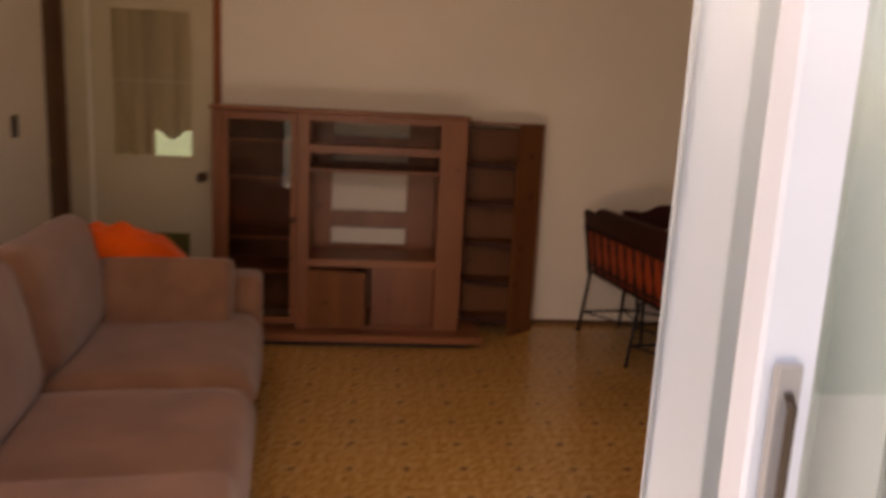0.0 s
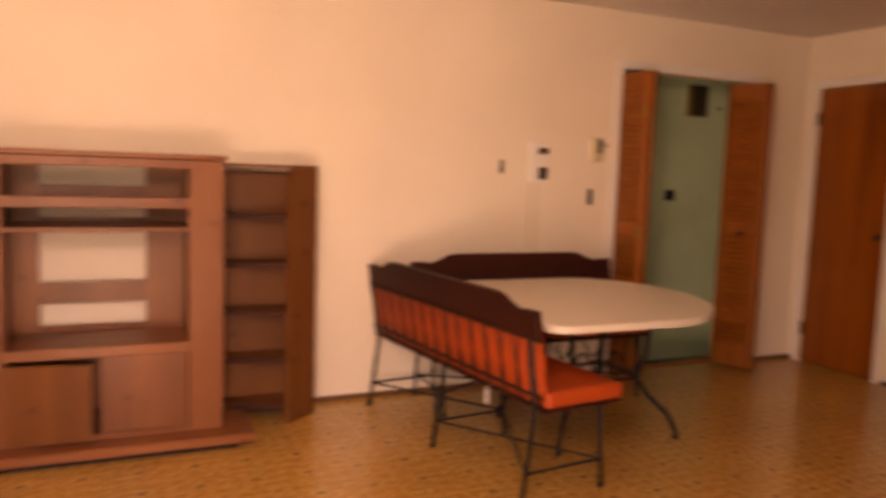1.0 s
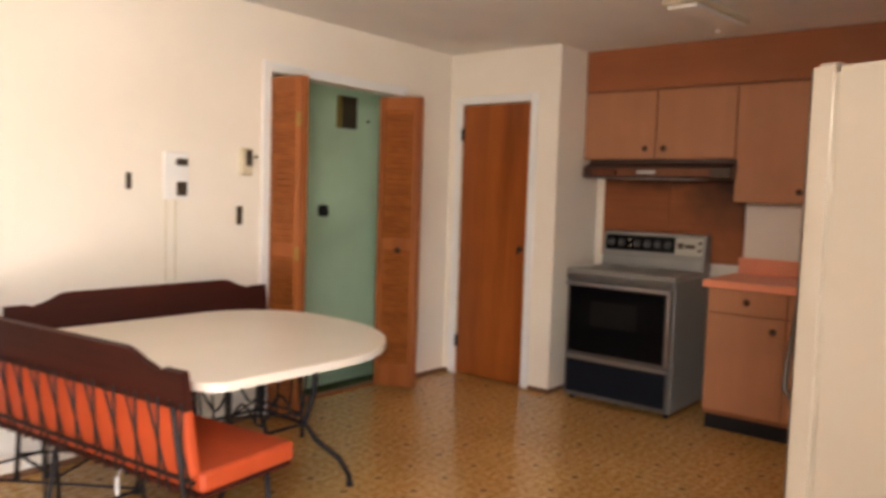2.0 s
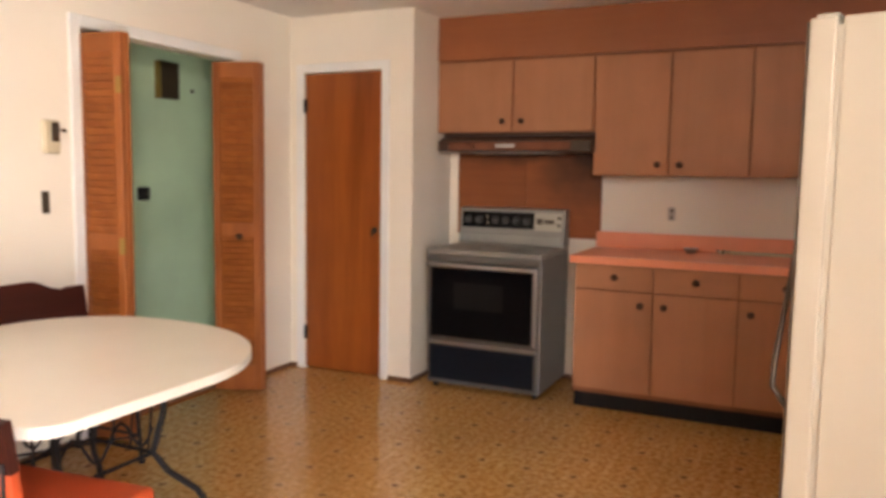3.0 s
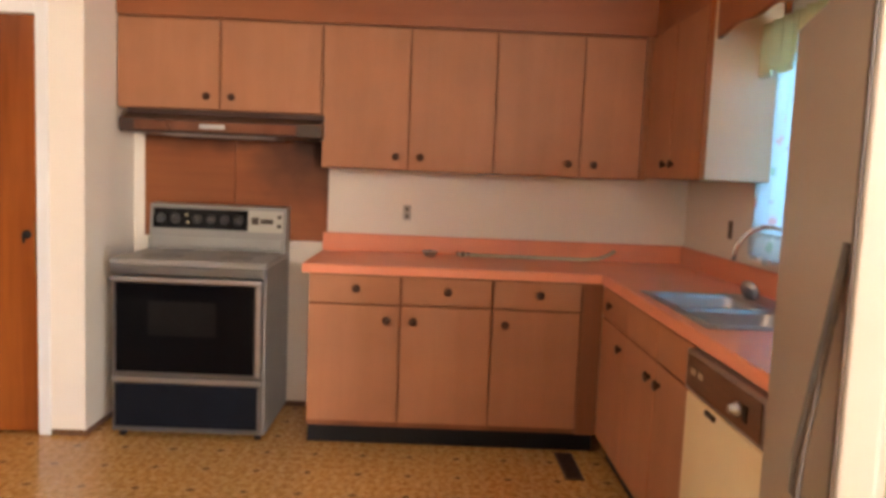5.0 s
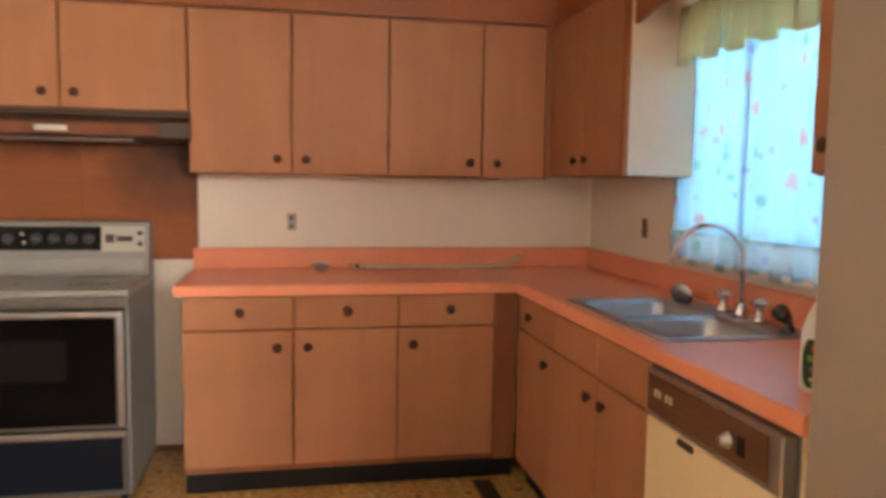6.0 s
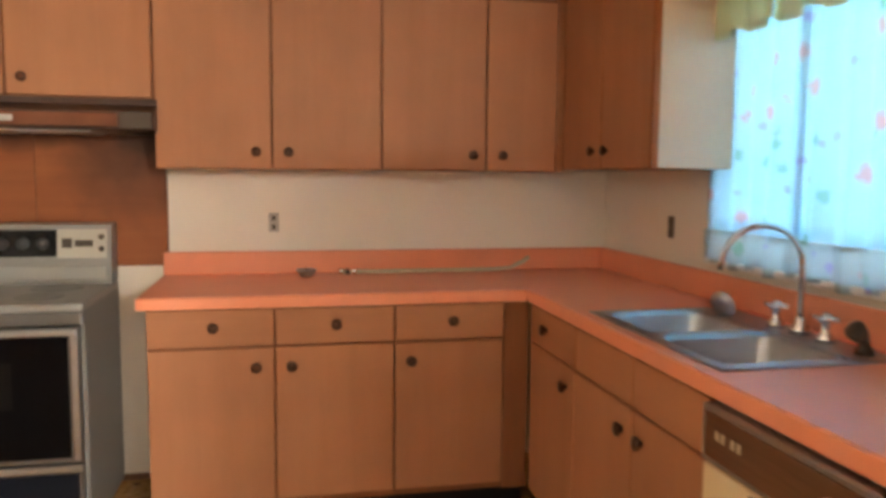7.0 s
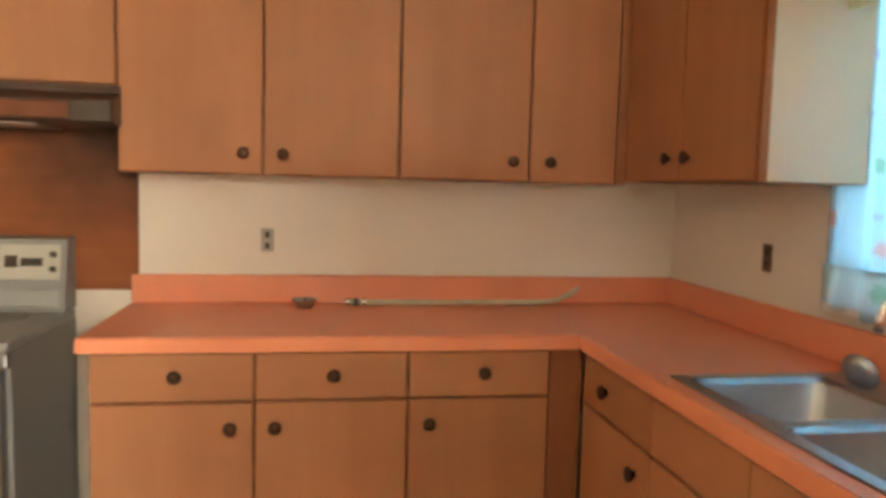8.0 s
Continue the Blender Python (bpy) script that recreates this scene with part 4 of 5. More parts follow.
part("end_cap", boxed(0.975, -0.130, 1.534, 1.092, -0.1255, 1.600, 0.002), DARKP, hb)
part("grease_filter", boxed(0.25, -0.05, 1.524, 0.85, 0.18, 1.5295), STEEL, hb)
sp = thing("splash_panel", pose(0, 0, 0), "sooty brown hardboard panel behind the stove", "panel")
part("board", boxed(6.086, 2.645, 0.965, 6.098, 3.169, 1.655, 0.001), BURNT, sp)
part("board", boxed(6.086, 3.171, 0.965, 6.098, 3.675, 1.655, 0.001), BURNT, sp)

# stove
st = thing("stove", pose(5.468, 3.610, 0, 0, 0, -90), "grey electric stove with black oven glass and backguard", "stove")
W = 0.758
part("body", boxed(0.0, 0.03, 0.03, W, 0.60, 0.872, 0.003), STOVE, st)
for x in (0.04, W - 0.04):
    for y in (0.07, 0.55):
        part("foot", tube(bmesh.new(), (x, y, 0), (x, y, 0.03), 0.018), BLACK, st)
part("cooktop", boxed(-0.004, -0.004, 0.873, W + 0.004, 0.585, 0.905, 0.010, 3), STOVET, st)
part("front_trim", boxed(-0.002, -0.004, 0.825, W + 0.002, 0.0295, 0.8725, 0.008, 2), STOVEM, st, "bright metal front trim")
dr = part("oven_door", boxed(0.012, 0.0, 0.325, W - 0.012, 0.0295, 0.822, 0.004), STOVEM, st, "metal framed oven door")
part("door_glass", boxed(0.030, -0.006, 0.345, W - 0.05, -0.0005, 0.790, 0.002), OVENG, dr, "black oven glass")
part("oven_window", boxed(0.19, -0.0075, 0.53, W - 0.235, -0.0062, 0.70), OVENW, dr)
part("door_handle", box(box(boxed(0.012, -0.040, 0.795, W - 0.012, -0.022, 0.820, 0.006, 2), 0.03, -0.025, 0.80, 0.06, 0.0, 0.815), W - 0.06, -0.025, 0.80, W - 0.03, 0.0, 0.815), STEEL, dr, "metal bar handle")
part("side_trim", boxed(W - 0.040, -0.010, 0.335, W - 0.016, -0.0005, 0.795, 0.003), STEEL, dr)
dd = part("storage_drawer", boxed(0.012, 0.0, 0.045, W - 0.012, 0.0295, 0.318, 0.004), STOVEM, st, "metal framed storage drawer")
part("drawer_panel", boxed(0.026, -0.004, 0.066, W - 0.03, -0.0005, 0.285, 0.002), DRAWB, dd, "blue-black drawer panel")
part("drawer_grip", boxed(0.012, -0.014, 0.293, W - 0.012, -0.0005, 0.318, 0.004), STEEL, dd)
# backguard
Y0 = 0.522
bg = part("backguard", slab(bmesh.new(), [(Y0 - 0.03, 0.906), (Y0, 1.150), (Y0 + 0.09, 1.155), (Y0 + 0.09, 0.906)], 0.004, W - 0.004, Matrix(((0, 0, 1, 0), (1, 0, 0, 0), (0, 1, 0, 0), (0, 0, 0, 1)))), STOVE, st, "grey metal backguard")
tilt = Matrix.Translation((0, Y0 - 0.03, 0.906)) @ Matrix.Rotation(-math.atan2(0.03, 0.244), 4, "X")
part("console", boxed(0.022, -0.004, 0.115, W - 0.215, -0.0005, 0.225, 0.001, 1, tilt), OVENG, bg, "black control console")
cl = part("clock_panel", boxed(W - 0.213, -0.005, 0.108, W - 0.02, -0.0005, 0.228, 0.001, 1, tilt), ENAMEL, bg, "pale clock panel")
for x in (0.065, 0.145, 0.265, 0.34, 0.415, 0.49):
    kb = lathe(bmesh.new(), [(0.026, 0), (0.024, 0.006), (0.015, 0.008), (0.013, 0.022), (0.002, 0.023)], tilt @ pose(x, -0.0045, 0.168, 90), 16)
    part("dial", kb, DIALM, bg, "", True)
for x, z in ((0.205, 0.19), (0.215, 0.15)):
    part("indicator", boxed(x - 0.006, -0.007, z - 0.006, x + 0.006, -0.0045, z + 0.006, 0, 1, tilt), CREAMP, bg)
part("clock_face", boxed(W - 0.195, -0.0065, 0.150, W - 0.155, -0.0052, 0.190, 0, 1, tilt), DARKP, cl)
part("clock_bar", boxed(W - 0.145, -0.0065, 0.155, W - 0.075, -0.0052, 0.182, 0, 1, tilt), DARKP, cl)
for z in (0.145, 0.195):
    part("clock_knob", lathe(bmesh.new(), [(0.012, 0), (0.010, 0.012), (0.002, 0.013)], tilt @ pose(W - 0.042, -0.0052, z, 90), 12), DARKP, cl)
part("grip_strip", boxed(0.02, -0.010, 0.015, W - 0.02, -0.0005, 0.075, 0.005, 2, tilt), STOVET, bg, "grey lower strip")
for x, y, r in ((0.20, 0.17, 0.09), (0.57, 0.17, 0.075), (0.20, 0.40, 0.075), (0.57, 0.40, 0.09)):
    el = part("burner", lathe(bmesh.new(), [(r + 0.012, 0), (r + 0.008, 0.003), (r - 0.01, 0.001), (0.01, 0.0008)], pose(x, y, 0.9055), 28), STOVE, st, "", True)

# fridge, turned a little out of line
fr = thing("refrigerator", pose(2.790, 1.487, 0, 0, 0, 165), "tall cream enamel refrigerator with a long metal handle", "refrigerator")
# local: front is -y, x runs back to the west corner at 0
GASK = plain("door_gasket_vinyl", (0.34, 0.30, 0.24), 0.5)
FW, FD, FH = 0.540, 0.66, 1.685
part("body", boxed(-FW, 0.060, 0.03, 0, FD, FH - 0.006, 0.004, 2), FRIDGE, fr)
part("base_grille", boxed(-FW + 0.02, 0.075, 0.0, -0.02, 0.30, 0.029), BLACK, fr)
part("gasket", boxed(-FW + 0.004, 0.0492, 0.06, -0.004, 0.0598, FH - 0.02), GASK, fr)
fd = part("door", boxed(-FW, 0.0, 0.055, 0, 0.0495, FH - 0.004, 0.005, 3), FRIDGE, fr, "cream enamel door")
part("hinge_cap", boxed(-0.05, 0.01, FH - 0.0035, -0.008, 0.05, FH + 0.003, 0.002), FRIDGE, fr)
hp = [(-0.03, -0.001, 1.46), (-0.03, -0.008, 1.40), (-0.03, -0.022, 1.28), (-0.03, -0.036, 1.16), (-0.03, -0.038, 1.10), (-0.03, -0.022, 1.075), (-0.03, -0.001, 1.05)]
hp = [(-0.050, y * 1.15, z - 0.16) for _, y, z in hp]
fh = part("handle", bent(bmesh.new(), hp, 0.006, 10), HANDM, fd, "curved metal handle", True)
part("handle_strip", bent(bmesh.new(), [(x + 0.012, y * 0.9, z) for x, y, z in hp], 0.0055, 8), DARKP, fh, "dark handle strip", True)
part("edge_trim", boxed(-0.016, -0.006, 0.06, -0.004, -0.0005, FH - 0.01, 0.001), DARKP, fd, "dark edge trim")

# things on the worktop
rd = thing("faucet_pipe", pose(6.035, 1.9, CT), "pale metal pipe with a bent end on the worktop", "pipe")
part("pipe", bent(bmesh.new(), [(0, 0, 0.011), (0, -0.3, 0.011), (0, -0.72, 0.011), (0, -0.80, 0.018), (0.004, -0.86, 0.045), (0.004, -0.89, 0.068)], 0.010, 10), CREAMP, rd, "", True)
for y in (0.0, -0.03, -0.06):
    part("collar", tube(bmesh.new(), (0, y + 0.008, 0.0125), (0, y - 0.008, 0.0125), 0.0125), DARKP if y == -0.03 else CHROME, rd)
ss = thing("sink_strainer", pose(5.985, 2.055, CT + 0.0005), "small chrome sink strainer lying on the worktop", "strainer")
part("basket", lathe(bmesh.new(), [(0.026, 0), (0.036, 0.018), (0.044, 0.026), (0.044, 0.030), (0.034, 0.028), (0.018, 0.010), (0.002, 0.009)], None, 24), STEEL, ss, "", True)
part("stopper", lathe(bmesh.new(), [(0.018, 0.0105), (0.018, 0.018), (0.006, 0.022), (0.006, 0.032), (0.002, 0.033)], None, 16), DARKP, ss, "dark rubber stopper", True)

sb = thing("spray_bottle", pose(3.64, 1.06, CT, 0, 0, 224), "white trigger spray bottle with a dark green label", "bottle")
PLAST = plain("white_plastic", (0.80, 0.76, 0.70), 0.35, vary=0.03)


def oval(bm, prof, sy, m=None):
    n = 28
    rings = [[bm.verts.new((r * math.cos(2 * math.pi * k / n), r * sy * math.sin(2 * math.pi * k / n), z)) for k in range(n)] for r, z in prof]
    for a, b in zip(rings, rings[1:]):
        for k in range(n):
            bm.faces.new((a[k], a[(k + 1) % n], b[(k + 1) % n], b[k]))
    bm.faces.new(rings[0][::-1])
    bm.faces.new(rings[-1])
    return bm


part("body", oval(bmesh.new(), [(0.044, 0.0), (0.050, 0.006), (0.050, 0.11), (0.049, 0.135), (0.040, 0.165), (0.026, 0.195), (0.017, 0.215), (0.015, 0.225)], 0.62), PLAST, sb, "", True)
LABG = plain("green_label", (0.012, 0.060, 0.018), 0.35)


def label_patch(x0, x1, z0, z1, mat, lift, r=0.050, sy=0.62, roundness=0.0):
    bm = bmesh.new()
    n, rows = 14, 8
    g = []
    for j in range(rows + 1):
        row = []
        v = j / rows
        for i in range(n + 1):
            u = 2 * i / n - 1
            half = (x1 - x0) / 2 * (1 - roundness * abs(2 * v - 1) ** 4)
            x = (x0 + x1) / 2 + half * u
            y = -(r + lift) * sy * math.sqrt(max(0.02, 1 - (x / (r + lift)) ** 2))
            row.append(bm.verts.new((x, y, z0 + (z1 - z0) * v)))
        g.append(row)
    for j in range(rows):
        for i in range(n):
            bm.faces.new((g[j][i], g[j][i + 1], g[j + 1][i + 1], g[j + 1][i]))
    return bm


lb = part("label", label_patch(-0.042, 0.042, 0.012, 0.118, LABG, 0.0006, roundness=0.25), LABG, sb, "dark green label with plain colour bars", True)
for z0, z1, w, c, nm in ((0.092, 0.108, 0.024, (0.55, 0.05, 0.03), "red"), (0.070, 0.084, 0.032, (0.20, 0.32, 0.05), "yellow"), (0.048, 0.060, 0.026, (0.22, 0.08, 0.30), "purple"), (0.028, 0.034, 0.026, (0.55, 0.55, 0.50), "pale"), (0.018, 0.022, 0.020, (0.55, 0.55, 0.50), "pale")):
    part("label_bar", label_patch(-w, w, z0, z1, None, 0.0012), plain(nm + "_print", c, 0.4), lb, "", True)
part("neck", lathe(bmesh.new(), [(0.017, 0), (0.017, 0.02), (0.012, 0.024), (0.012, 0.035)], pose(0, 0, 0.222)), PLAST, sb, "", True)
hd = part("trigger_head", box(boxed(-0.016, -0.035, 0.255, 0.016, 0.03, 0.283, 0.006, 2), -0.009, -0.062, 0.262, 0.009, -0.035, 0.277, 0.003), PLAST, sb, "white trigger head")
part("trigger", bent(bmesh.new(), [(0, -0.038, 0.262), (0, -0.045, 0.24), (0, -0.036, 0.215)], 0.006, 8), PLAST, hd, "", True)
part("nozzle", tube(bmesh.new(), (0, -0.062, 0.2695), (0, -0.074, 0.2695), 0.009), PLAST, hd)

# curtains at the kitchen window, on their rod
kc = thing("kitchen_curtain", pose(0, 0, 0), "sheer floral window curtain with a yellow ruffled valance", "curtain")
part("rod", tube(bmesh.new(), (3.98, 0.655, 2.035), (5.12, 0.655, 2.035), 0.008), WHITE, kc)
drape("panel", 4.60, 5.10, 0.645, 1.175, 2.02, 5, 0.018, FLORAL, kc, "sheer floral panel", wave=0.008, n=90, ends=0.02)
drape("panel", 4.04, 4.603, 0.645, 1.175, 2.02, 5, 0.018, FLORAL, kc, "sheer floral panel", wave=0.008, n=90, ends=0.02)
for x0, x1 in ((4.603, 5.10), (4.04, 4.602)):
    drape("hem_band", x0, x1, 0.652, 1.06, 1.182, 5, 0.018, HEMC, kc, "opaque printed hem band", wave=0.008, n=80, rows=4, ends=0.02)
for x0, x1 in ((4.70, 5.21), (4.17, 4.69), (3.95, 4.16)):
    drape("valance", x0, x1, 0.700, 1.835, 2.045, 6, 0.020, VALANCE, kc, "yellow ruffled valance", wave=0.012, n=80, rows=6, ends=0.03)

# outlets, floor register
def wall_plate(name, m, w, h, mat, label, slots, category="outlet"):
    o = thing(name, m, label, category)
    part("plate", boxed(-w / 2, -0.006, -h / 2, w / 2, -0.001, h / 2, 0.002), mat, o)
    for z in slots:
        part("socket", boxed(-w * 0.17, -0.0085, z - 0.011, w * 0.17, -0.0062, z + 0.011, 0.002), DARKP, o)
    return o


wall_plate("outlet", pose(XE, 2.195, 1.15, 0, 0, -90), 0.045, 0.085, OUTLET, "small grey wall outlet over the worktop", (0.02, -0.02))
wall_plate("outlet", pose(5.44, YS, 1.165, 0, 0, 180), 0.046, 0.088, OUTLB, "small brown wall outlet over the worktop", (0.02, -0.02))
REGM = plain("brown_register_metal", (0.11, 0.052, 0.026), 0.45, metal=0.2)
fg = thing("floor_register", pose(5.315, 1.345, 0.0), "brown metal floor register beside the cabinets", "floor vent")
part("frame", boxed(-0.17, -0.045, 0.001, 0.17, 0.045, 0.006, 0.002), REGM, fg)
for i in range(15):
    part("slat", boxed(-0.150 + i * 0.0205, -0.034, 0.0062, -0.143 + i * 0.0205, 0.034, 0.0085), IRON, fg)

# ceiling strip light
cs = thing("ceiling_light", pose(5.10, 2.60, H, 0, 0, -6), "flat cream ceiling light with a pale diffuser, off", "ceiling light")
part("housing", boxed(-0.33, -0.10, -0.030, 0.33, 0.10, -0.001, 0.010, 2), CREAMP, cs)
part("diffuser", boxed(-0.30, -0.085, -0.052, 0.30, 0.085, -0.0305, 0.014, 3), CEIL, cs, "pale plastic diffuser")
part("pull_switch", lathe(bmesh.new(), [(0.010, 0), (0.012, -0.02), (0.006, -0.035), (0.002, -0.036)], pose(0.31, 0.09, -0.031), 12), WHITE, cs, "", True)

# ---- dining corner ----
def bench(m, length, label, low=0.26):
    """Upholstered bench: local x along it, front is -y, iron frame and a shaped top rail."""
    b = thing("bench", m, label, "bench", "dining corner benches")
    seat = boxed(0.0, -0.44, 0.405, length, -0.03, 0.475, 0.018, 3)
    part("seat", seat, VINYL, b, "orange vinyl seat cushion")
    part("seat_board", boxed(0.01, -0.43, 0.388, length - 0.01, -0.03, 0.404), DARKW, b)
    lean = Matrix.Translation((0, -0.02, 0.43)) @ Matrix.Rotation(radians(-9), 4, "X")
    part("back_cushion", boxed(0.02, -0.030, 0.03, length - 0.02, 0.012, low + 0.02, 0.012, 2, lean), VINYL, b, "orange vinyl back cushion")
    out = [(0, low), (length, low), (length, 0.375)]
    for k in range(0, 49):
        u = k / 48
        d = min(u, 1 - u) * length
        if d < 0.10:
            z = 0.385
        elif d < 0.15:
            z = 0.385 - 0.012 * math.sin((d - 0.10) / 0.05 * math.pi)
        elif d < 0.28:
            t = (d - 0.15) / 0.13
            z = 0.385 + 0.045 * (t * t * (3 - 2 * t))
        else:
            z = 0.430
        out.append((length * (1 - u), z))
    rail = slab(bmesh.new(), out, -0.012, 0.014, lean @ Matrix(((1, 0, 0, 0), (0, 0, 1, 0.0), (0, 1, 0, 0), (0, 0, 0, 1))))
    part("top_rail", rail, DARKW, b, "dark red-brown shaped top rail")
    # iron back: uprights and crossed wires behind the cushion
    n = int(length / 0.115)
    up = lambda x, h, o=0.020: tuple(lean @ Vector((x, o, h)))
    for i in range(n + 1):
        x = 0.04 + (length - 0.08) * i / n
        part("back_rod", bent(bmesh.new(), [up(x - 0.028, -0.03), up(x - 0.006, 0.09), up(x + 0.006, 0.17), up(x + 0.028, 0.29)], 0.0048, 6), IRON, b, "", True)
        part("back_rod", bent(bmesh.new(), [up(x + 0.028, -0.03), up(x + 0.006, 0.09), up(x - 0.006, 0.17), up(x - 0.028, 0.29)], 0.0048, 6), IRON, b, "", True)
    part("back_bar", bent(bmesh.new(), [up(0.0, 0.03), up(length, 0.03)], 0.007, 8), IRON, b)
    xs = [0.05, length / 2, length - 0.05]
    for x in xs:
        top = [] if x == xs[1] else [up(x, 0.27, 0.024), up(x, 0.0, 0.026)]
        part("leg", bent(bmesh.new(), top + [(x, -0.005, 0.385), (x, 0.045, 0.012)], 0.010, 8), IRON, b, "", True)
        part("leg", bent(bmesh.new(), [(x, -0.35, 0.388), (x, -0.385, 0.012)], 0.010, 8), IRON, b, "", True)
        part("stretcher", tube(bmesh.new(), (x, 0.035, 0.13), (x, -0.375, 0.13), 0.007, None, 8), IRON, b)
        for y in (0.045, -0.385):
            part("foot", tube(bmesh.new(), (x, y, 0.0), (x, y, 0.014), 0.015), BLACK, b)
    for xa, xb in zip(xs, xs[1:]):
        part("cross_brace", tube(bmesh.new(), (xa, 0.03, 0.13), (xb, -0.37, 0.13), 0.006, None, 8), IRON, b)
        part("cross_brace", tube(bmesh.new(), (xa, -0.37, 0.13), (xb, 0.03, 0.13), 0.006, None, 8), IRON, b)
    return b


# one stands with its back to the living room, the other against the north wall
BA = math.degrees(math.atan2(3.06 - 4.63, 2.26 - 2.08))
bench(pose(2.25, 3.05, 0, 0, 0, BA + 180), 1.56, "orange vinyl bench with dark rail and iron legs")
tg = bmesh.new()
box(tg, 2.165, 3.363, 0.35, 2.168, 3.382, 0.41)
tube(tg, (2.1665, 3.372, 0.41), (2.18, 3.372, 0.435), 0.002, None, 6)
tagged(part("paper_tag", tg, WHITE), "small white paper tag hanging from the bench", "tag")
bench(pose(2.30, 4.60, 0, 0, 0, 0), 1.42, "orange vinyl bench with dark rail against the wall", 0.20)

tb = thing("dining_table", pose(3.01, 3.825, 0), "cream laminate dining table with rounded end and iron legs", "table")
TZ = 0.715
L0, L1, WD = -0.64, 0.620, 0.655
out = []
for cx, cy, r, a0 in ((L1, WD, 0.42, 0), (L0, WD, 0.10, 90), (L0, -WD, 0.10, 180), (L1, -WD, 0.64, 270)):
    sx, sy = (1 if cx > 0 else -1), (1 if cy > 0 else -1)
    for k in range(15):
        a = radians(a0 + 90 * k / 14)
        ry = r * 1.15
        out.append((cx - sx * r + r * math.cos(a), cy - sy * ry + ry * math.sin(a)))
bm = slab(bmesh.new(), out, TZ - 0.032, TZ)
bmesh.ops.bevel(bm, geom=[e for e in bm.edges if abs(e.verts[0].co.z - e.verts[1].co.z) < 1e-6], offset=0.005, segments=2, profile=0.5, affect="EDGES")
part("tabletop", bm, TABLE, tb, "cream laminate top")
part("apron", boxed(-0.36, -0.33, TZ - 0.075, 0.36, 0.33, TZ - 0.033, 0.004), IRON, tb)
for sx in (-1, 1):
    for sy in (-1, 1):
        pts = [(0.24 * sx, 0.20 * sy, TZ - 0.05), (0.23 * sx, 0.19 * sy, 0.45), (0.20 * sx, 0.165 * sy, 0.30), (0.24 * sx, 0.20 * sy, 0.22), (0.32 * sx, 0.27 * sy, 0.13), (0.355 * sx, 0.30 * sy, 0.05), (0.36 * sx, 0.305 * sy, 0.010)]
        part("leg", bent(bmesh.new(), pts, 0.013, 8), IRON, tb, "", True)
        part("foot", tube(bmesh.new(), (0.36 * sx, 0.305 * sy, 0.0), (0.36 * sx, 0.305 * sy, 0.014), 0.018), BLACK, tb)
for sx in (-1, 1):
    part("stretcher", tube(bmesh.new(), (0.20 * sx, -0.165, 0.30), (0.20 * sx, 0.165, 0.30), 0.008, None, 8), IRON, tb)
    for k in range(4):
        y = -0.14 + 0.28 * k / 3
        part("upright", tube(bmesh.new(), (0.20 * sx, y, 0.30), (0.23 * sx, y * 1.1, TZ - 0.07), 0.005, None, 6), IRON, tb)
for sy in (-1, 1):
    part("stretcher", tube(bmesh.new(), (-0.20, 0.165 * sy, 0.30), (0.20, 0.165 * sy, 0.30), 0.008, None, 8), IRON, tb)
    part("scroll", bent(bmesh.new(), [(-0.2 + 0.4 * k / 16, 0.165 * sy, 0.40 + 0.06 * math.sin(4 * math.pi * k / 16)) for k in range(17)], 0.006, 6), IRON, tb, "", True)

# north wall fittings
NW = lambda x, z: pose(x, YN, z)
wall_plate("light_switch", NW(2.905, 1.39), 0.030, 0.085, DARKP, "small dark wall switch", (0.0,), "switch")
ph = thing("wall_box", NW(3.165, 1.425), "white wall box with two dark dials and cables below", "wall box")
part("plate", boxed(-0.07, -0.020, -0.125, 0.07, -0.001, 0.125, 0.004), WHITE, ph)
part("dial_window", boxed(-0.008, -0.026, 0.055, 0.062, -0.0205, 0.092, 0.003), DARKP, ph)
part("dial_window", boxed(-0.004, -0.026, -0.105, 0.058, -0.0205, -0.030, 0.003), DARKP, ph)
for x in (-0.055, 0.0):
    part("cable", tube(bmesh.new(), (x, -0.006, -0.125), (x, -0.006, -0.56), 0.004, None, 6), CREAMP, ph)
ic = thing("door_chime", NW(3.60, 1.53), "small cream and brown door chime on the wall", "door chime")
part("housing", boxed(-0.040, -0.035, -0.085, 0.040, -0.001, 0.070, 0.006), CREAMP, ic)
part("grille", boxed(-0.010, -0.040, -0.03, 0.030, -0.0352, 0.060, 0.004), DARKP, ic)
tagged(part("screw_hook", tube(bmesh.new(), (3.675, YN - 0.02, 1.555), (3.675, YN - 0.001, 1.555), 0.008), KNOB), "small dark hook on the wall", "hook")
wall_plate("light_switch", NW(3.572, 1.215), 0.040, 0.105, DARKP, "dark wall switch below the chime", (0.02, -0.02), "switch")
# stairwell fittings
eb = thing("stairwell_vent", pose(5.20, 5.56, 2.005), "dark metal box on the green stairwell wall", "wall box")
part("housing", boxed(-0.085, -0.055, -0.125, 0.085, -0.001, 0.125, 0.004), DARKP, eb)
part("side_plate", boxed(-0.092, -0.056, -0.127, -0.0855, -0.001, 0.127), BRASS, eb)
tagged(part("wall_stud", lathe(bmesh.new(), [(0.014, 0), (0.012, 0.012), (0.002, 0.014)], pose(5.46, 5.559, 1.96, 90), 12), DARKP), "small dark stud on the stairwell wall", "stud")
gs = thing("stairwell_switch", pose(4.965, 5.56, 1.215), "round black switch on the green stairwell wall", "switch")
part("housing", boxed(-0.038, -0.05, -0.045, 0.038, -0.001, 0.045, 0.012, 3), BLACK, gs)
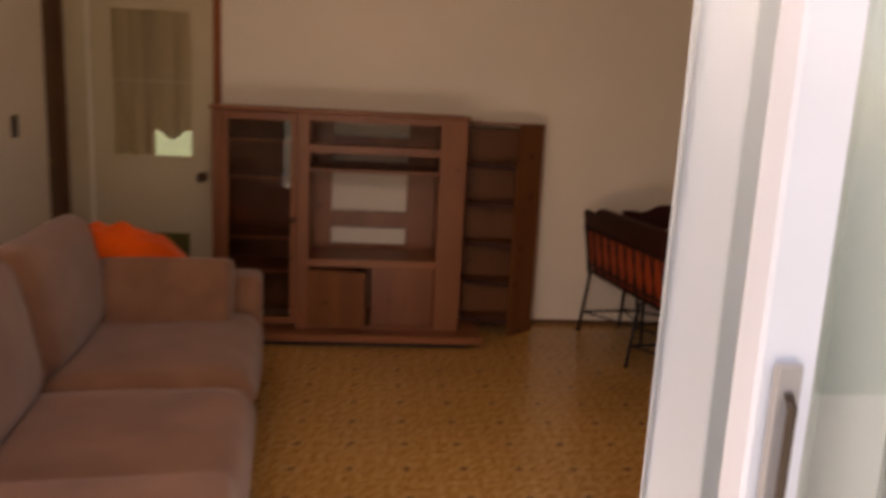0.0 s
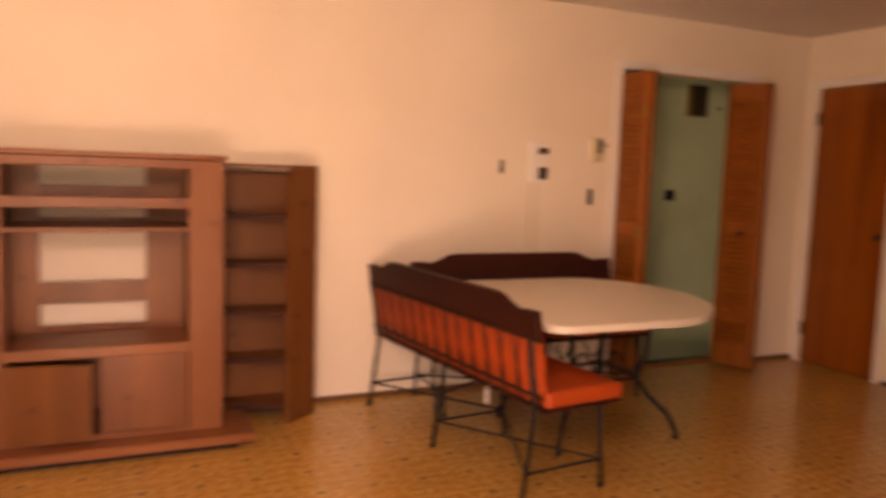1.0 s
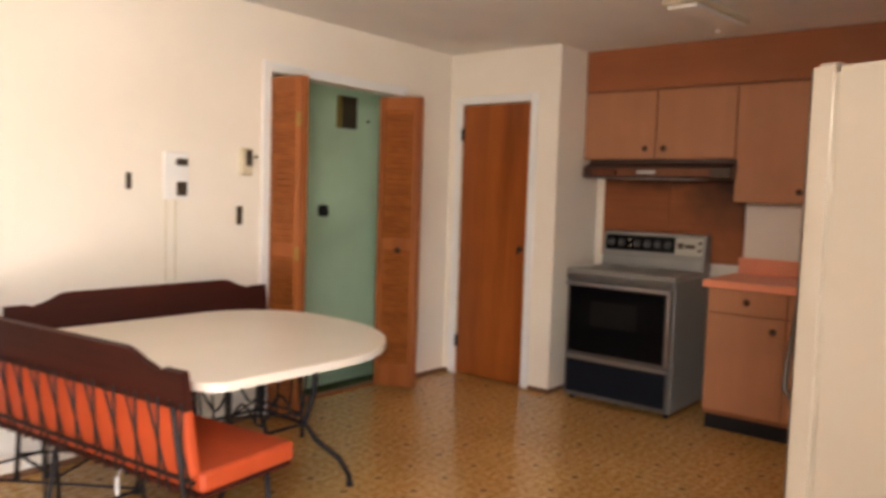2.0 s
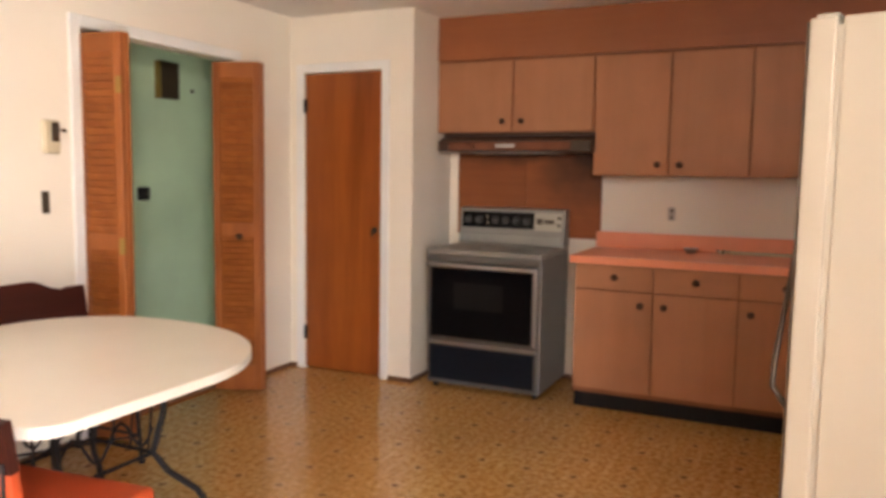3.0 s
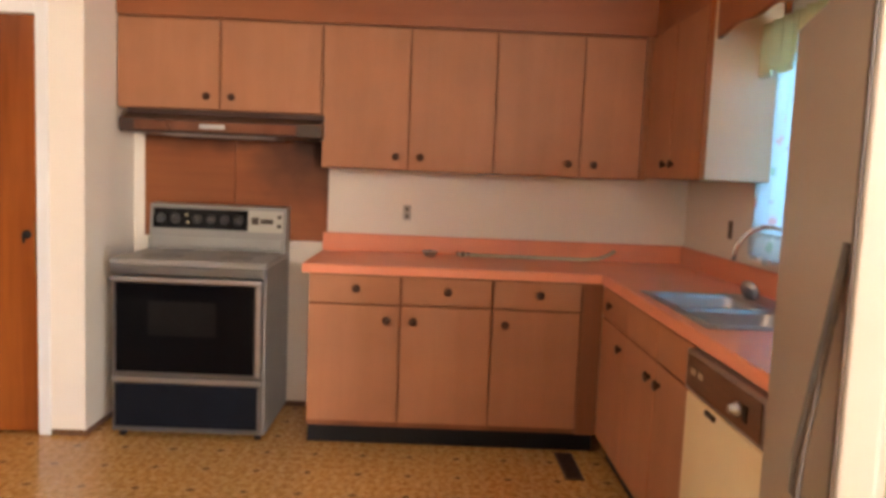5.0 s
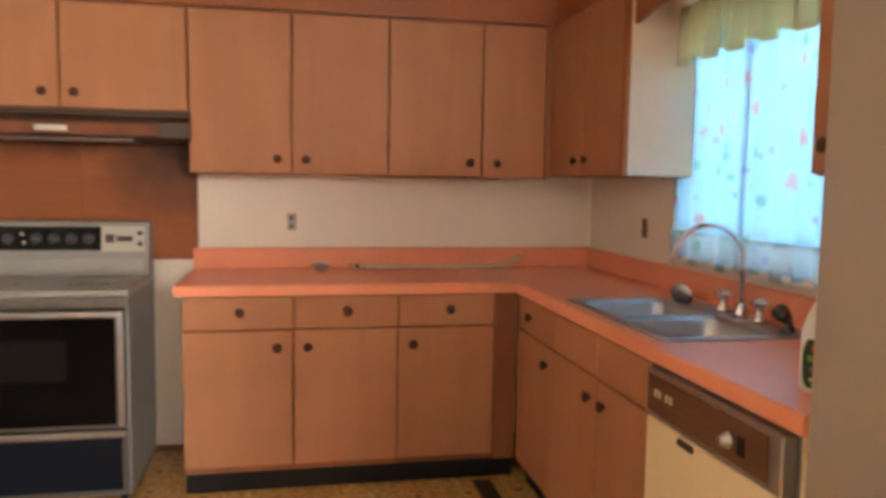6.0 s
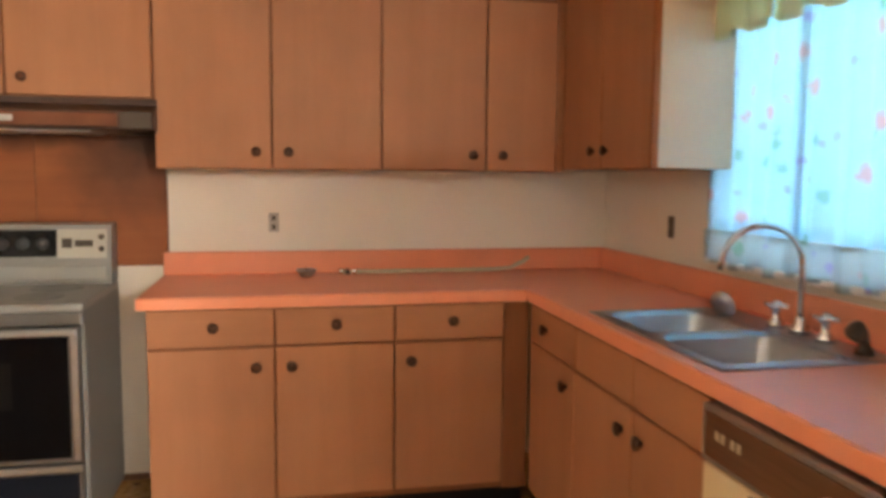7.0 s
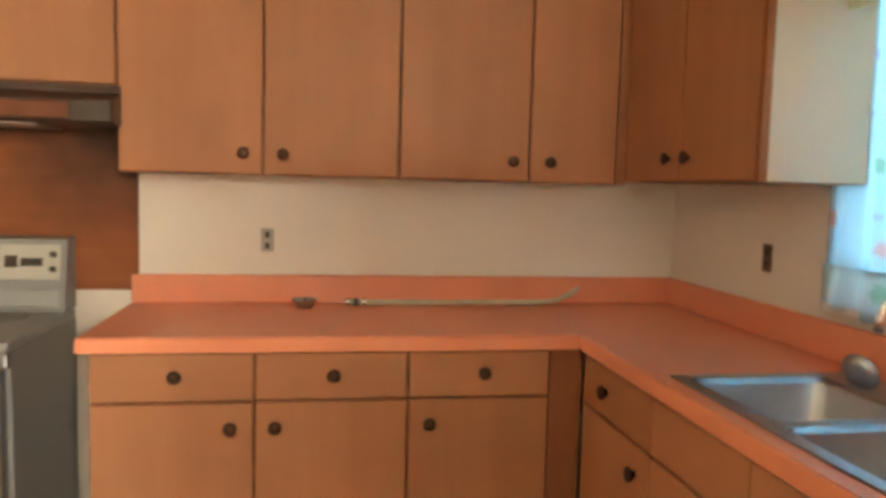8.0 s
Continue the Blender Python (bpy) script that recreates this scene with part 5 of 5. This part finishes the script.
part("toggle", tube(bmesh.new(), (0, -0.05, 0), (0, -0.075, 0.01), 0.008), DARKP, gs)

# ---- living room ----
# wall unit: glazed cupboard, open bays, lower doors; front at local y = 0
WU = (-0.30, 4.20)
wu = thing("wall_unit", pose(WU[0], WU[1], 0), "knotty pine media wall unit with a glass door and open bays", "wall unit")
UW, UD, UT = 1.47, 0.44, 1.385
GX0, GX1 = 0.09, 0.50
BX0, BX1 = 0.555, 1.310
for x0, x1 in ((0.0, 0.022), (0.515, 0.537), (1.328, 1.350), (UW - 0.022, UW)):
    part("side", boxed(x0, 0.021, 0.075, x1, UD, UT - 0.026), PINE, wu)
part("top", boxed(-0.012, -0.012, UT - 0.025, UW + 0.012, UD + 0.005, UT, 0.005), PINEH, wu)
part("plinth", boxed(-0.01, -0.12, 0.03, UW + 0.14, 0.30, 0.074, 0.006), PINEH, wu, "projecting pine plinth board")
part("base", boxed(0.02, -0.08, 0.0, UW + 0.06, 0.28, 0.029), BLACK, wu)
for x0, x1 in ((0.0, 0.060), (0.478, BX0), (BX1, UW)):
    part("stile", boxed(x0, 0.0, 0.075, x1, 0.0205, UT - 0.026, 0.003), PINE, wu)
for z0, z1 in ((UT - 0.066, UT - 0.026), (1.135, 1.185), (1.030, 1.048), (0.462, 0.510), (0.075, 0.105)):
    part("rail", boxed(BX0, 0.0, z0, BX1, 0.020, z1, 0.002), PINEH, wu)
for z in (1.160, 1.036, 0.490, 0.090):
    part("shelf", boxed(0.538, 0.021, z - 0.010, 1.327, UD - 0.02, z + 0.010), PINEH, wu)
# back panel with cable openings that show the wall
OX0, OX1 = 0.665, 1.145
part("back_panel", boxed(0.538, UD - 0.018, 0.075, OX0, UD - 0.006, UT - 0.026), PINE, wu)
part("back_panel", boxed(OX1, UD - 0.018, 0.075, 1.327, UD - 0.006, UT - 0.026), PINE, wu)
for z0, z1 in ((0.075, 0.530), (0.640, 0.745), (1.0, 1.065), (1.125, 1.225)):
    part("back_rail", boxed(OX0 + 0.0005, UD - 0.018, z0, OX1 - 0.0005, UD - 0.006, z1), PINE, wu)
# darker pine on these two backs puts the unlit interior into the colour
part("back_panel", boxed(0.0225, UD - 0.018, 0.075, 0.5145, UD - 0.006, UT - 0.026), PINED, wu)
part("back_panel", boxed(1.3505, UD - 0.018, 0.075, UW - 0.0225, UD - 0.006, UT - 0.026), PINED, wu)
# lower doors: one closed, one hanging askew
dl = part("door", boxed(0.0, 0, 0.0, 0.372, 0.018, 0.355, 0.003), PINE, wu, "closed knotty pine door", False, pose(0.932, -0.001, 0.107))
dl2 = part("door", boxed(0.0, 0, 0.0, 0.350, 0.018, 0.352, 0.003), PINED, wu, "loose pine door standing ajar", False, pose(BX0 - 0.005, -0.002, 0.09, 0, 0, -9))
# glass door
gd = part("glass_door", boxed(0.062, -0.002, 0.105, 0.092, 0.018, UT - 0.030, 0.002), PINE, wu, "pine framed glass door")
part("door_stile", boxed(0.446, -0.002, 0.105, 0.476, 0.018, UT - 0.030, 0.002), PINE, gd)
part("door_rail", boxed(0.092, -0.002, 0.105, 0.446, 0.018, 0.145, 0.002), PINEH, gd)
part("door_rail", boxed(0.092, -0.002, UT - 0.075, 0.446, 0.018, UT - 0.030, 0.002), PINEH, gd)
part("pane", boxed(0.090, 0.006, 0.143, 0.448, 0.010, UT - 0.073), SMOKE, gd).visible_shadow = False
add_knob(gd, 0.462, -0.002, 0.74)
for z in (1.19, 0.975, 0.62, 0.42):
    part("shelf", boxed(0.0225, 0.03, z - 0.009, 0.5145, UD - 0.02, z + 0.009), PINEH, wu)

# narrow bookcase turned in front of the wall
bc = thing("bookcase", pose(0, 0, 0), "narrow dark pine bookcase with a canted side and empty shelves", "bookcase")
BH = 1.335
FOOT = [(1.19, 4.475), (1.520, 4.365), (1.695, 4.505), (1.695, 4.675), (1.19, 4.675)]


def plank(a, b, z0, z1, thick):
    """An upright board from a to b, its thickness to the left of that way."""
    a, b = Vector(a), Vector(b)
    s = Vector((-(b - a).y, (b - a).x)).normalized() * thick
    return slab(bmesh.new(), [a, b, b + s, a + s], z0, z1)


part("side", plank(FOOT[4], FOOT[0], 0, BH, 0.018), PINED, bc)
part("side", plank(FOOT[1], FOOT[2], 0, BH, 0.018), PINED, bc, "broad canted side board")
part("side", plank(FOOT[2], FOOT[3], 0, BH, 0.018), PINED, bc)
part("back_panel", plank(FOOT[3], FOOT[4], 0.05, BH - 0.02, 0.008), PINED, bc)
cap = lambda d: [(x + (1.44 - x) * d, y + (4.55 - y) * d) for x, y in FOOT]
part("top", slab(bmesh.new(), FOOT, BH + 0.0005, BH + 0.018), PINED, bc)
for z in (0.09, 0.335, 0.585, 0.835, 1.085):
    part("shelf", slab(bmesh.new(), cap(0.13), z - 0.011, z + 0.011), PINED, bc)
    e0, e1 = cap(0.13)[0], cap(0.13)[1]
    part("shelf_edge", slab(bmesh.new(), [e0, e1, (e1[0] - 0.004, e1[1] - 0.012), (e0[0] - 0.004, e0[1] - 0.012)], z - 0.013, z + 0.010), DARKW, bc)
    part("shelf_back", slab(bmesh.new(), [(1.235, 4.605), (1.60, 4.605), (1.60, 4.625), (1.235, 4.625)], z + 0.0115, z + 0.225), PINED, bc)

# sofa, a little askew to the west wall
p0, p1 = Vector((0.335, 1.22)), Vector((0.075, 3.60))
SL = (p1 - p0).length
sa = math.degrees(math.atan2(p1.y - p0.y, p1.x - p0.x))
# local x along the front edge from the near arm to the far arm, the seat back is toward +y
so = thing("sofa", pose(p0.x, p0.y, 0, 0, 0, sa), "tan fabric sofa with loose cushions", "sofa")
part("base", boxed(0.02, 0.03, 0.06, SL - 0.02, 1.02, 0.27, 0.02, 2), SOFA, so, "", True)
for x0, x1 in ((0.0, 0.24), (SL - 0.24, SL)):
    part("arm", boxed(x0, 0.0, 0.04, x1, 1.0, 0.585, 0.045, 4), SOFA, so, "", True)
part("back", boxed(0.02, 0.84, 0.06, SL - 0.02, 1.06, 0.79, 0.06, 4), SOFA, so, "", True)
cw = (SL - 0.49) / 2
for i in range(2):
    x = 0.245 + cw * (i + 0.5)
    part("seat_cushion", pillow(bmesh.new(), cw, 0.82, 0.20, pose(x, 0.395, 0.345), 7), SOFA, so, "", True)
    part("back_cushion", pillow(bmesh.new(), cw, 0.50, 0.24, pose(x, 0.80, 0.645, 78), 5), SOFA, so, "", True)
for x in (0.08, SL - 0.08):
    for y in (0.1, 0.95):
        part("foot", tube(bmesh.new(), (x, y, 0), (x, y, 0.06), 0.025, 0.03), BLACK, so)
inv = pose(p0.x, p0.y, 0, 0, 0, sa)
tagged(part("cushion", pillow(bmesh.new(), 0.36, 0.60, 0.15, inv @ pose(SL - 0.365, 0.42, 0.535, 0, -58, 0), 3.4), SOFA, None, "", True), "tan loose cushion leaning on the sofa arm", "cushion")

# bright orange cloth lying over the far sofa arm
bm = bmesh.new()
n = 26
g = []
for j in range(n + 1):
    row = []
    for i in range(n + 1):
        u, v = i / n - 0.5, j / n - 0.5
        r = math.hypot(u, v)
        z = 0.600 + 0.21 * max(0, 1 - (2.0 * r) ** 2) + 0.07 * noise.noise((u * 7, v * 7, 1.7)) * max(0, 1 - 1.6 * r) + 0.008
        row.append(bm.verts.new(inv @ Vector((SL - 0.15 + 0.26 * v * (1 + 0.3 * noise.noise((u * 4, v * 4, 0))), 0.66 + 0.74 * u, max(z, 0.592)))))
    g.append(row)
for j in range(n):
    for i in range(n):
        bm.faces.new((g[j][i], g[j][i + 1], g[j + 1][i + 1], g[j + 1][i]))
oc = part("blanket", bm, ORANGE, None, "", True)
oc.modifiers.new("thickness", "SOLIDIFY").thickness = 0.006
tagged(oc, "bright orange crumpled blanket on the sofa arm", "blanket")
wall_plate("light_switch", pose(XW, 3.98, 1.22, 0, 0, 90), 0.07, 0.115, DARKP, "dark brass light switch plate on the wall", (0.02, -0.02), "switch")
